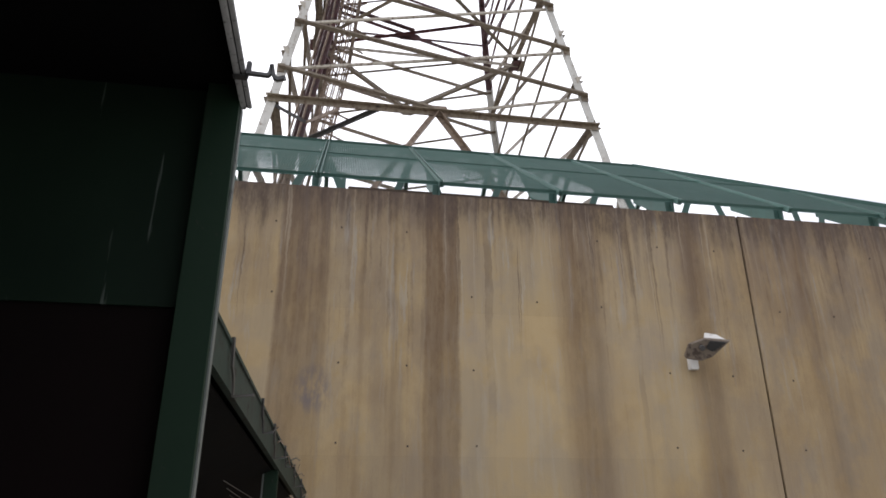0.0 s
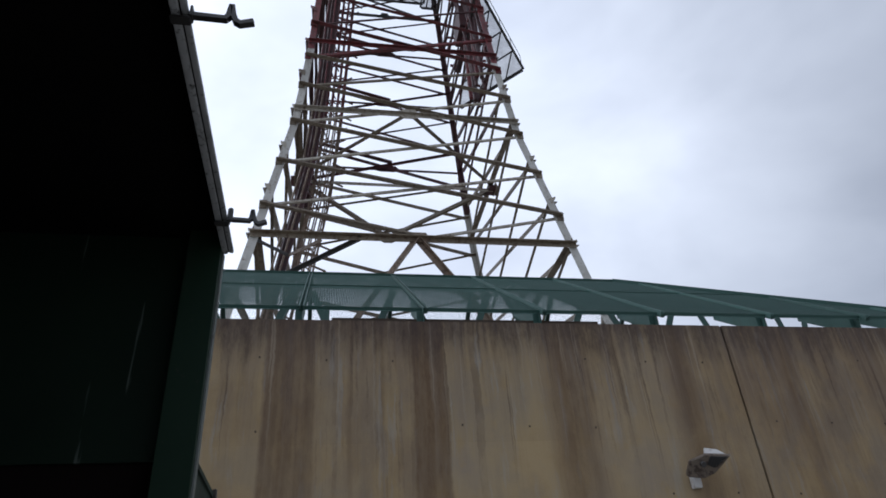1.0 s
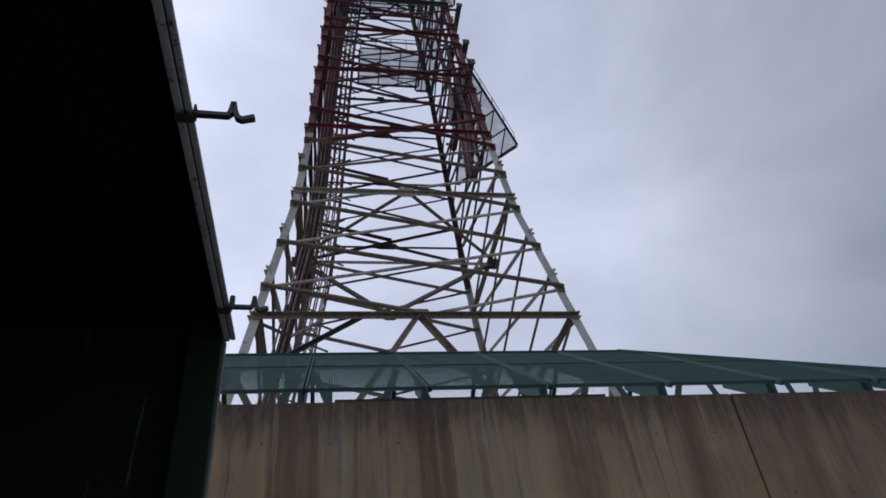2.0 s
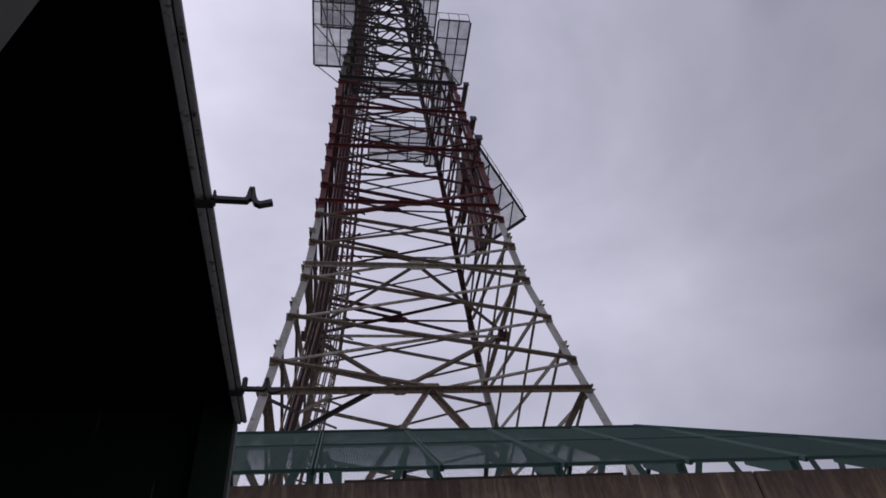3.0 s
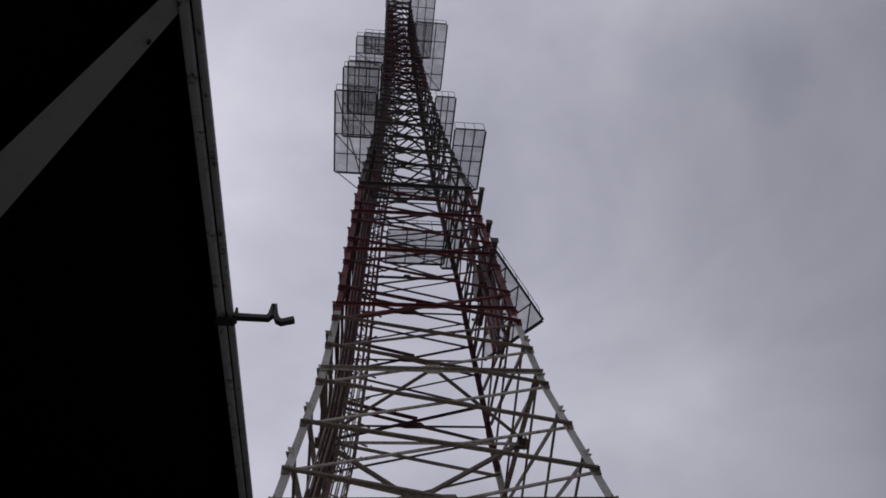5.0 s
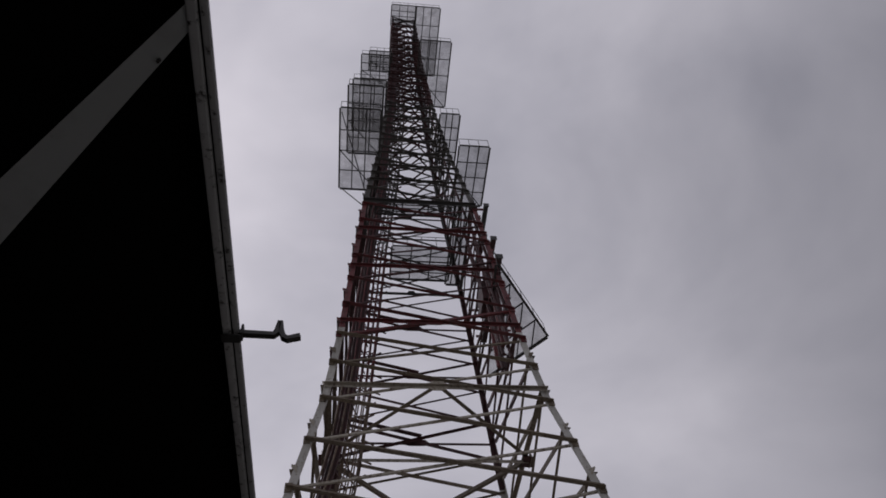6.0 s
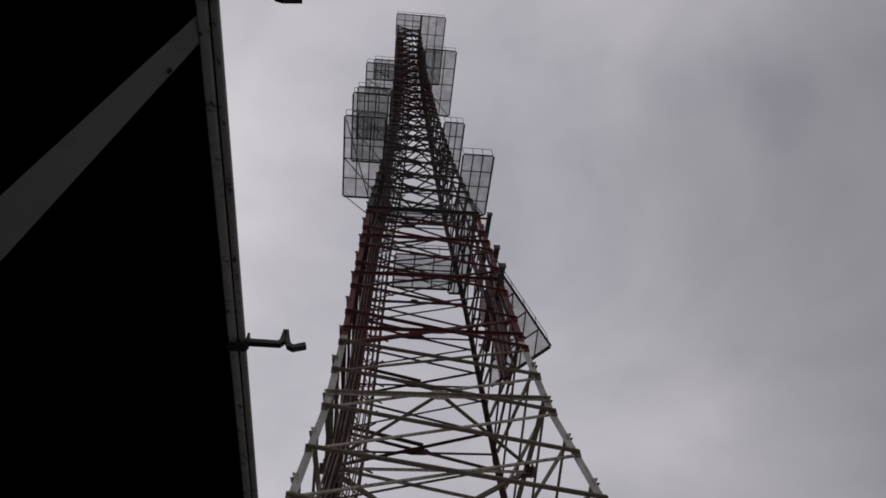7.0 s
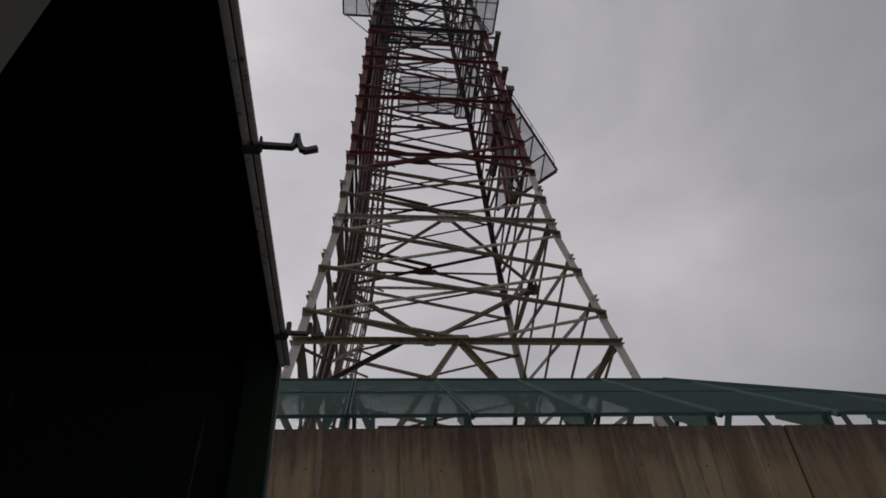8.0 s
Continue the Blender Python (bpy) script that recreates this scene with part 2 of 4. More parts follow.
    dirty = ramp(t, wide.outputs["Result"], [
        (0.0, g(0.5)), (0.19, g(0.3)), (0.245, g(0.7)), (0.34, g(0.9)), (0.385, g(0.2)), (0.5, g(0.12)), (0.53, g(0.75)), (0.565, g(0.7)), (0.6, g(0.2)),
        (0.65, g(0.2)), (0.69, g(0.75)), (0.74, g(0.8)), (0.749, g(0.85)), (0.8, g(0.8)), (0.9, g(0.6)), (1.0, g(0.7))]).outputs["Color"]
    patch = span(noisy(t, coords(t, (1.6, 1, 0.75)), 1.7, 7, 0.66), 0.36, 0.6)
    film = calc("MULTIPLY", dirty, calc("MULTIPLY", calc("MULTIPLY_ADD", patch, 0.7, 0.12), span(sep.outputs["Z"], 2.2, 4.2, 0.55, 0.95)))
    base = mixed(t, film, base, (0.22, 0.158, 0.11))
    # broad brown bands where water runs
    lin = t.nodes.new("ShaderNodeMapRange")
    lin.inputs["From Min"].default_value, lin.inputs["From Max"].default_value = -1.95, 6.05
    t.links.new(jitter, lin.inputs["Value"])

    def at(x):
        return (x + 2.0) / 8.0
    bands = ramp(t, lin.outputs["Result"], [
        (0.0, g(0.25)), (at(-0.98), g(0.1)), (at(-0.5), g(0.12)), (at(-0.47), g(1.0)), (at(-0.24), g(0.85)), (at(-0.06), g(0.65)), (at(-0.03), g(0.12)),
        (at(0.22), g(0.14)), (at(0.24), g(0.75)), (at(0.27), g(0.25)), (at(0.5), g(0.22)), (at(0.52), g(0.7)), (at(0.56), g(0.2)), (at(0.795), g(0.18)),
        (at(0.81), g(1.0)), (at(1.1), g(0.92)), (at(1.12), g(0.06)), (at(2.0), g(0.05)), (at(2.15), g(0.85)), (at(2.4), g(0.7)), (at(2.48), g(0.12)),
        (at(3.2), g(0.1)), (at(3.34), g(0.8)), (at(3.52), g(0.65)), (at(3.6), g(0.24)), (at(3.97), g(0.42)), (at(4.45), g(0.45)), (at(4.56), g(0.85)), (at(4.72), g(0.42)), (1.0, g(0.5))]).outputs["Color"]
    thin = streaks(12, 0.45, 0.42, 0.62, 1.3)
    hair = streaks(42, 0.9, 0.48, 0.66, 5.2)
    blot = span(noisy(t, coords(t, (6, 6, 2.2)), 2.4, 7, 0.72), 0.36, 0.62)
    # short broken flakes inside the wet bands
    flake = span(noisy(t, coords(t, (14, 14, 3.5)), 2.2, 5, 0.7), 0.5, 0.6)
    depth = span(sep.outputs["Z"], 1.6, 4.2, 0.62, 1.0)
    bandf = calc("MULTIPLY", bands, calc("MULTIPLY_ADD", thin, 0.22, calc("MULTIPLY_ADD", blot, 0.1, 0.72)))
    bandf = calc("MULTIPLY", bandf, calc("MULTIPLY", depth, calc("MULTIPLY_ADD", flake, 0.1, 0.86)))
    col = mixed(t, bandf, base, (0.128, 0.074, 0.038))
    # finer dark runs that start at the coping and die out downwards
    reach = calc("MULTIPLY", span(sep.outputs["Z"], 3.0, 4.5), calc("MULTIPLY_ADD", streaks(2.4, 0.1, 0.4, 0.62, 9.4, 3), 0.95, 0.08))
    run = calc("MULTIPLY", calc("MAXIMUM", thin, calc("MULTIPLY", hair, 0.35)), calc("MULTIPLY", reach, calc("MULTIPLY_ADD", flake, 0.25, calc("MULTIPLY_ADD", blot, 0.3, 0.3))))
    col = mixed(t, calc("MINIMUM", run, 0.85), col, (0.1, 0.066, 0.046))
    # crisp narrow drips, darker and longer under the coping
    drip = calc("MULTIPLY", streaks(26, 0.5, 0.57, 0.61, 33.0, 3), calc("MULTIPLY", calc("MULTIPLY", dirty, blot), span(sep.outputs["Z"], 2.4, 4.2, 0.15, 0.8)))
    col = mixed(t, drip, col, (0.13, 0.085, 0.052))
    # black growth along the very top
    rim = calc("MULTIPLY", span(sep.outputs["Z"], 3.9, 4.42), calc("MULTIPLY_ADD", blot, 0.3, calc("MULTIPLY_ADD", thin, 0.25, calc("MULTIPLY_ADD", flake, 0.12, 0.34))))
    col = mixed(t, rim, col, (0.065, 0.045, 0.036))
    # one bluish smear low on the wall
    dx = calc("MULTIPLY", calc("SUBTRACT", sep.outputs["X"], -0.12), 4.5)
    dz = calc("MULTIPLY", calc("SUBTRACT", sep.outputs["Z"], 2.52), 3.4)
    smear = calc("MULTIPLY", span(calc("ADD", calc("MULTIPLY", dx, dx), calc("MULTIPLY", dz, dz)), 0.0, 0.7, 0.75, 0.0), blot)
    col = mixed(t, smear, col, (0.14, 0.125, 0.14))
    # grey veil over the upper wall, cut by sharp pale and dark runs that hang from the coping
    run_len = streaks(9, 0.05, 0.38, 0.62, 51.0, 3)
    veil_z = span(calc("MULTIPLY_ADD", run_len, 0.9, sep.outputs["Z"]), 3.5, 4.9)
    veil = calc("MULTIPLY", veil_z, calc("MULTIPLY_ADD", streaks(5, 0.25, 0.4, 0.6, 61.0, 5), 0.3, 0.06))
    col = mixed(t, veil, col, (0.215, 0.17, 0.14))
    pale = calc("MULTIPLY", streaks(17, 0.28, 0.585, 0.615, 71.0, 3), calc("MULTIPLY", veil_z, 0.35))
    col = mixed(t, pale, col, (0.44, 0.37, 0.275))
    dark = calc("MULTIPLY", streaks(21, 0.22, 0.59, 0.62, 81.0, 3), calc("MULTIPLY", veil_z, calc("MULTIPLY_ADD", blot, 0.4, 0.4)))
    col = mixed(t, dark, col, (0.1, 0.066, 0.046))
    line = calc("MULTIPLY", streaks(8, 0.06, 0.6, 0.625, 91.0, 2), calc("MULTIPLY", patch, span(sep.outputs["Z"], 1.8, 4.0, 0.08, 0.5)))
    col = mixed(t, line, col, (0.14, 0.095, 0.06))
    # dark wet fringe under the coping, of uneven depth
    hang = calc("MULTIPLY_ADD", streaks(3.2, 0.05, 0.35, 0.65, 101.0, 5), 0.4, calc("MULTIPLY_ADD", streaks(16, 0.2, 0.4, 0.6, 111.0, 3), 0.16, sep.outputs["Z"]))
    fringe = calc("MULTIPLY", span(hang, 4.2, 4.72), calc("MULTIPLY_ADD", blot, 0.3, 0.4))
    col = mixed(t, fringe, col, (0.068, 0.045, 0.036))
    dull = t.nodes.new("ShaderNodeHueSaturation")
    dull.inputs["Saturation"].default_value = 1.05
    dull.inputs["Value"].default_value = 0.86
    t.links.new(col, dull.inputs["Color"])
    t.links.new(dull.outputs["Color"], b.inputs["Base Color"])
    b.inputs["Roughness"].default_value = 0.88
    fine = noisy(t, coords(t), 55, 6, 0.65)
    bumped(t, b, calc("ADD", fine, calc("MULTIPLY", thin, 0.6)), 0.35, 0.006)
    return m


M_WALL = concrete_wall()

m_, t_, b_ = material("worn_concrete_yard")
M_GROUND = m_
gn_ = noisy(t_, coords(t_), 0.8, 6, 0.6)
t_.links.new(ramp(t_, gn_, [(0.3, (0.2, 0.19, 0.17)), (0.7, (0.32, 0.3, 0.27))]).outputs["Color"], b_.inputs["Base Color"])
b_.inputs["Roughness"].default_value = 0.9
bumped(t_, b_, noisy(t_, coords(t_), 30, 5), 0.4, 0.01)

m_, t_, b_ = material("dark_form_tie_plug")
M_PLUG = m_
b_.inputs["Base Color"].default_value = (0.07, 0.05, 0.035, 1)
b_.inputs["Roughness"].default_value = 0.9


# ---- mesh helpers ----
def empty(name, at=(0, 0, 0)):
    ob = new(name)
    ob.location = at
    ob.empty_display_size = 0.2
    return ob


def part(name, bm, mat, parent=None, label=""):
    me = bpy.data.meshes.new(name)
    bm.normal_update()
    bm.to_mesh(me)
    bm.free()
    me.materials.append(mat)
    ob = new(name, me)
    if parent is not None:
        ob.parent = parent
        ob.location = -_origin(parent)
    if label:
        ob["label"] = label
    return ob


def _origin(ob):
    v = Vector((0, 0, 0))
    while ob is not None:
        v += ob.location
        ob = ob.parent
    return v


def prism(bm, p0, p1, profile, out):
    """Extrude a closed 2D profile (u along out, v across) from p0 to p1."""
    p0, p1 = Vector(p0), Vector(p1)
    d = (p1 - p0).normalized()
    u = Vector(out) - d * d.dot(Vector(out))
    if u.length < 1e-5:
        u = d.orthogonal()
    u.normalize()
    v = d.cross(u)
    a = [bm.verts.new(p0 + u * x + v * y) for x, y in profile]
    b = [bm.verts.new(p1 + u * x + v * y) for x, y in profile]
    n = len(profile)
    for i in range(n):
        bm.faces.new((a[i], a[(i + 1) % n], b[(i + 1) % n], b[i]))
    bm.faces.new(a[::-1])
    bm.faces.new(b)
    bmesh.ops.recalc_face_normals(bm, faces=bm.faces)


def angle_profile(w, t):
    return [(0, 0), (w, 0), (w, t), (t, t), (t, w), (0, w)]


def channel_profile(w, h, t):
    return [(-w / 2, 0), (w / 2, 0), (w / 2, h), (w / 2 - t, h), (w / 2 - t, t), (-w / 2 + t, t), (-w / 2 + t, h), (-w / 2, h)]


def flat_profile(w, t):
    return [(-w / 2, -t / 2), (w / 2, -t / 2), (w / 2, t / 2), (-w / 2, t / 2)]


def round_profile(r, n=8):
    return [(r * math.cos(2 * math.pi * i / n), r * math.sin(2 * math.pi * i / n)) for i in range(n)]


def angle_bar(p0, p1, w, out=(0, 0, 1), t=None):
    bm = bmesh.new()
    prism(bm, p0, p1, angle_profile(w, t or w * 0.12), out)
    return bm


def channel_bar(p0, p1, w, h, out=(0, 0, 1), t=0.008):
    bm = bmesh.new()
    prism(bm, p0, p1, channel_profile(w, h, t), out)
    return bm


def flat_bar(p0, p1, w, t, out=(0, 0, 1)):
    bm = bmesh.new()
    prism(bm, p0, p1, flat_profile(w, t), out)
    return bm


def pipe(p0, p1, r, n=8):
    bm = bmesh.new()
    prism(bm, p0, p1, round_profile(r, n), (0.3, 0.9, 0.2))
    return bm


def sweep(points, side, w, t):
    """A bent flat bar through points that lie in one plane, whose normal is side."""
    bm = bmesh.new()
    pts = [Vector(p) for p in points]
    side = Vector(side).normalized()
    rings = []
    for i, p in enumerate(pts):
        d = Vector((0, 0, 0))
        if i > 0:
            d += (p - pts[i - 1]).normalized()
        if i < len(pts) - 1:
            d += (pts[i + 1] - p).normalized()
        n = side.cross(d.normalized())
        rings.append([bm.verts.new(p + side * a * w / 2 + n * b * t / 2) for a, b in ((-1, -1), (1, -1), (1, 1), (-1, 1))])
    for r0, r1 in zip(rings, rings[1:]):
        for k in range(4):
            bm.faces.new((r0[k], r0[(k + 1) % 4], r1[(k + 1) % 4], r1[k]))
    bm.faces.new(rings[0][::-1])
    bm.faces.new(rings[-1])
    bmesh.ops.recalc_face_normals(bm, faces=bm.faces)
    return bm


def box(lo, hi, bevel=0.0):
    bm = bmesh.new()
    bmesh.ops.create_cube(bm, size=1)
    lo, hi = Vector(lo), Vector(hi)
    bmesh.ops.scale(bm, vec=hi - lo, verts=bm.verts)
    bmesh.ops.translate(bm, vec=(lo + hi) / 2, verts=bm.verts)
    if bevel:
        bmesh.ops.bevel(bm, geom=bm.edges[:], offset=bevel, segments=2, affect="EDGES")
    return bm


def plate(points, normal, thick):
    """A flat plate of the given outline."""
    bm = bmesh.new()
    n = Vector(normal).normalized() * thick / 2
    a = [bm.verts.new(Vector(p) - n) for p in points]
    b = [bm.verts.new(Vector(p) + n) for p in points]
    k = len(points)
    for i in range(k):
        bm.faces.new((a[i], a[(i + 1) % k], b[(i + 1) % k], b[i]))
    bm.faces.new(a[::-1])
    bm.faces.new(b)
    bmesh.ops.recalc_face_normals(bm, faces=bm.faces)
    return bm


def setting(name, bm, mat, label):
    return tagged(part(name, bm, mat), label, name.split("_")[0], kind="structure")


# ---- ground ----
bm = bmesh.new()
vs = [bm.verts.new(p) for p in ((-600, -600, 0), (600, -600, 0), (600, 600, 0), (-600, 600, 0))]
bm.faces.new(vs)
setting("ground", bm, M_GROUND, "worn grey concrete yard reaching to the horizon")

# ---- concrete wall with one open joint ----
WALL_Y, WALL_TOP, JOINT_X = 5.7, 4.375, 3.99


def wall_slab(name, x0, x1):
    bm = box((x0, WALL_Y, 0), (x1, WALL_Y + 0.3, WALL_TOP), 0.004)
    return setting(name, bm, M_WALL, "ochre cast concrete wall with brown run-off streaks")


wall_left = wall_slab("wall_left_of_joint", -7.0, JOINT_X - 0.009)
wall_right = wall_slab("wall_right_of_joint", JOINT_X + 0.009, 13.0)
bm = box((JOINT_X - 0.008, WALL_Y + 0.07, 0.0), (JOINT_X + 0.008, WALL_Y + 0.28, WALL_TOP - 0.02))
setting("trim_joint_filler", bm, M_PLUG, "dark weathered filler deep in the wall joint")

# ---- mesh roof behind the wall ----
EAVE_Y, EAVE_Z, SLOPE = 5.74, 4.5, math.tan(radians(35.4))
RIDGE_Y = 8.41
RIDGE_Z = EAVE_Z + (RIDGE_Y - EAVE_Y) * SLOPE
ROOF_X0, HIP_X, CORNER_X = -4.2, 4.3, 6.9
FAR_Y = 2 * RIDGE_Y - EAVE_Y


def roof_point(x, s, back=False, lift=0.0):
    """A point on the roof slope, s from 0 at the eave to 1 at the ridge."""
    y = EAVE_Y + (RIDGE_Y - EAVE_Y) * s
    if back:
        y = 2 * RIDGE_Y - y
    return Vector((x, y, EAVE_Z + (RIDGE_Z - EAVE_Z) * s + lift))


mesh_roof = tagged(empty("mesh_roof", (2, 7, 0)), "hipped green steel roof frame covered in expanded metal mesh", "roof")
N_FRONT = Vector((0, -math.sin(radians(35.4)), math.cos(radians(35.4))))
N_BACK = Vector((0, math.sin(radians(35.4)), math.cos(radians(35.4))))


def clip_line(x0, s0, dx, ds, poly):
    """The stretch of a line inside a convex outline, both in (x, s)."""
    lo, hi = -1e9, 1e9
    for i in range(len(poly)):
        ax, as_ = poly[i]
        bx, bs = poly[(i + 1) % len(poly)]
        nx, ns = -(bs - as_), bx - ax
        den = nx * dx + ns * ds
        num = nx * (x0 - ax) + ns * (s0 - as_)
        if abs(den) < 1e-12:
            if num < 0:
                return None
            continue
        k = -num / den
        if den > 0:
            lo = max(lo, k)
        else:
            hi = min(hi, k)
    return (lo, hi) if hi - lo > 1e-4 else None


def mesh_sheet(poly, to_point, normal, pitch, r, slope_len):
    """Diamond mesh: two families of strands over an outline in (x, s)."""
    verts, faces = [], []
    xs = [p[0] for p in poly]
    rise = 0.5
    for sign in (1, -1):
        reach = slope_len / rise
        x = min(xs) - reach
        while x < max(xs) + reach:
            hit = clip_line(x, 0.0, sign * reach, 1.0, poly)
            if hit:
                a = to_point(x + sign * reach * hit[0], hit[0])
                b = to_point(x + sign * reach * hit[1], hit[1])
                d = (b - a).normalized()
                v = d.cross(normal) * r
                n = normal * r
                k = len(verts)
                for p in (a, b):
                    verts += [p + v, p + n, p - v, p - n]
                for i in range(4):
                    faces.append((k + i, k + (i + 1) % 4, k + 4 + (i + 1) % 4, k + 4 + i))
            x += pitch
    me = bpy.data.meshes.new("mesh")
    me.from_pydata(verts, [], faces)
    me.update()
    return me


SLOPE_LEN = (RIDGE_Y - EAVE_Y) / math.cos(radians(35.4))


def add_mesh(name, poly, fn, normal, pitch=0.05, r=0.00112):
    me = mesh_sheet(poly, fn, normal, pitch, r, SLOPE_LEN)
    me.materials.append(M_GREEN)
    ob = new(name, me)
    ob.parent = mesh_roof
    ob.location = -_origin(mesh_roof)
    ob["kind"] = "stuff"
    return ob


# the sheets beyond the third rafter have a heavier strand
MID_X = 2.6
add_mesh("mesh", [(ROOF_X0, 0), (MID_X, 0), (MID_X, 1), (ROOF_X0, 1)], lambda x, s: roof_point(x, s, False, 0.03), N_FRONT)
add_mesh("mesh", [(MID_X, 0), (CORNER_X, 0), (HIP_X, 1), (MID_X, 1)], lambda x, s: roof_point(x, s, False, 0.03), N_FRONT, 0.05, 0.0014)
add_mesh("mesh", [(ROOF_X0, 0), (CORNER_X, 0), (HIP_X, 1), (ROOF_X0, 1)], lambda x, s: roof_point(x, s, True, 0.03), N_BACK)

# rails along the slope
for s, w in ((0.0, 0.035), (0.55, 0.04), (1.0, 0.06)):
    x1 = CORNER_X + (HIP_X - CORNER_X) * s
    part("purlin", angle_bar(roof_point(ROOF_X0, s), roof_point(x1, s), w, N_FRONT), M_GREEN, mesh_roof)
    if s < 1:
        part("purlin", angle_bar(roof_point(ROOF_X0, s, True), roof_point(x1, s, True), w, N_BACK), M_GREEN, mesh_roof)
part("hip_rafter", angle_bar(roof_point(CORNER_X, 0), roof_point(HIP_X, 1), 0.07, N_FRONT), M_GREEN, mesh_roof)
part("hip_rafter", angle_bar(roof_point(CORNER_X, 0, True), roof_point(HIP_X, 1, True), 0.07, N_BACK), M_GREEN, mesh_roof)
RAFTERS = [-3.8, -2.6, -1.4, -0.2, 0.95, 2.12, 3.36, 4.58, 5.7, 6.4]
for x in RAFTERS:
    s_top = 1.0 if x <= HIP_X else (CORNER_X - x) / (CORNER_X - HIP_X)
    part("rafter", channel_bar(roof_point(x, -0.03), roof_point(x, s_top), 0.045, -0.05, (1, 0, 0)), M_GREEN, mesh_roof)
    part("rafter", channel_bar(roof_point(x, 0, True), roof_point(x, s_top, True), 0.06, -0.05, (1, 0, 0)), M_GREEN, mesh_roof)
    # stub post and gusset on the wall head
    part("stub_post", angle_bar((x, 5.83, WALL_TOP - 0.01), (x, 5.83, EAVE_Z + 0.05), 0.06, (0, 1, 0)), M_GREEN, mesh_roof)
    web = [(5.775, WALL_TOP), (5.775, EAVE_Z + 0.01), (6.62, EAVE_Z + 0.01 + 0.845 * SLOPE), (6.62, 4.9), (5.86, WALL_TOP)]
    part("web_plate", plate([(x, y, z) for y, z in web], (1, 0, 0), 0.012), M_GREEN, mesh_roof)
# inner truss of the roof: a zigzag between the rafters
for x0, x1 in zip(RAFTERS, RAFTERS[1:]):
    xm = (x0 + x1) / 2
    for xr in (x0 + 0.1, x1 - 0.1):
        part("strut", angle_bar((xm + (xr - xm) * 0.1, 7.1, WALL_TOP), (xr, 7.1, EAVE_Z + 0.95), 0.08, (0, 1, 0)), M_GREEN, mesh_roof)
part("tie_rail", angle_bar((ROOF_X0, 7.1, WALL_TOP), (6.0, 7.1, WALL_TOP), 0.06, (0, 1, 0)), M_GREEN, mesh_roof)
part("king_post", angle_bar((0.06, 6.1, WALL_TOP - 0.3), (0.06, 6.1, EAVE_Z + 0.24), 0.05, (0, 1, 0)), M_GREEN, mesh_roof)
part("sill_beam", box((0.08, 5.86, WALL_TOP), (2.75, 5.98, WALL_TOP + 0.105), 0.004), M_PLUG, mesh_roof, "dark steel channel lying on the wall head")
part("back_post", angle_bar((ROOF_X0 + 0.2, FAR_Y, 0), (ROOF_X0 + 0.2, FAR_Y, EAVE_Z), 0.1), M_GREEN, mesh_roof)
part("back_post", angle_bar((2.0, FAR_Y, 0), (2.0, FAR_Y, EAVE_Z), 0.1), M_GREEN, mesh_roof)
part("back_post", angle_bar((CORNER_X - 0.2, FAR_Y, 0), (CORNER_X - 0.2, FAR_Y, EAVE_Z), 0.1), M_GREEN, mesh_roof)

# ---- lattice tower ----
TX, TY = 2.52, 20.05
HALF = [(0.0, 6.45), (11.74, 4.54), (12.77, 4.37), (14.61, 4.06), (16.51, 3.76), (18.18, 3.60), (20.22, 3.42), (30.3, 2.80), (37.2, 2.12), (45.5, 1.61), (54.3, 1.29), (67.3, 1.1)]


def half(z):
    for (z0, s0), (z1, s1) in zip(HALF, HALF[1:]):
        if z <= z1:
            return s0 + (s1 - s0) * (z - z0) / (z1 - z0)
    return HALF[-1][1]


CORNERS = [(-1, -1), (1, -1), (1, 1), (-1, 1)]


def corner(i, z):
    s = half(z)
    return Vector((TX + CORNERS[i % 4][0] * s, TY + CORNERS[i % 4][1] * s, z))


def zone(z, leg=False):
    if z < 20.3:
        return M_WHITE if leg else M_LATTICE
    if z < 30.6:
        return M_RED
    if z < 46.0:
        return M_GALV
    return M_MAST


tower = tagged(empty("lattice_tower", (TX, TY, 0)), "tall square steel lattice tower in weathered red and white", "tower")
# panel points of the front and back faces, and of the two side faces half a panel off
LEVELS = [12.8, 14.62, 16.5, 18.3, 19.85, 21.7, 23.5, 25.25, 26.8, 28.4, 30.0]
SIDES = [9.9, 11.74, 13.48, 15.36, 17.15, 18.95, 20.68, 22.58, 24.42, 26.05, 27.58, 29.2]
z = 30.0
while z < 66.4:
    step = 1.95 if z < 44 else 1.66
    SIDES.append(min(z + step / 2, 67.3))
    z += step
    LEVELS.append(min(z, 67.3))
LEVELS[-1] = 67.3
RINGS = [11.74, 17.15, 20.68, 24.42, 27.58, 30.3] + [q for q in SIDES if q > 31.5]
KNEES = [0.0, 11.74, 16.51, 18.4, 20.3, 30.3, 37.2, 45.5, 54.3, 67.3]
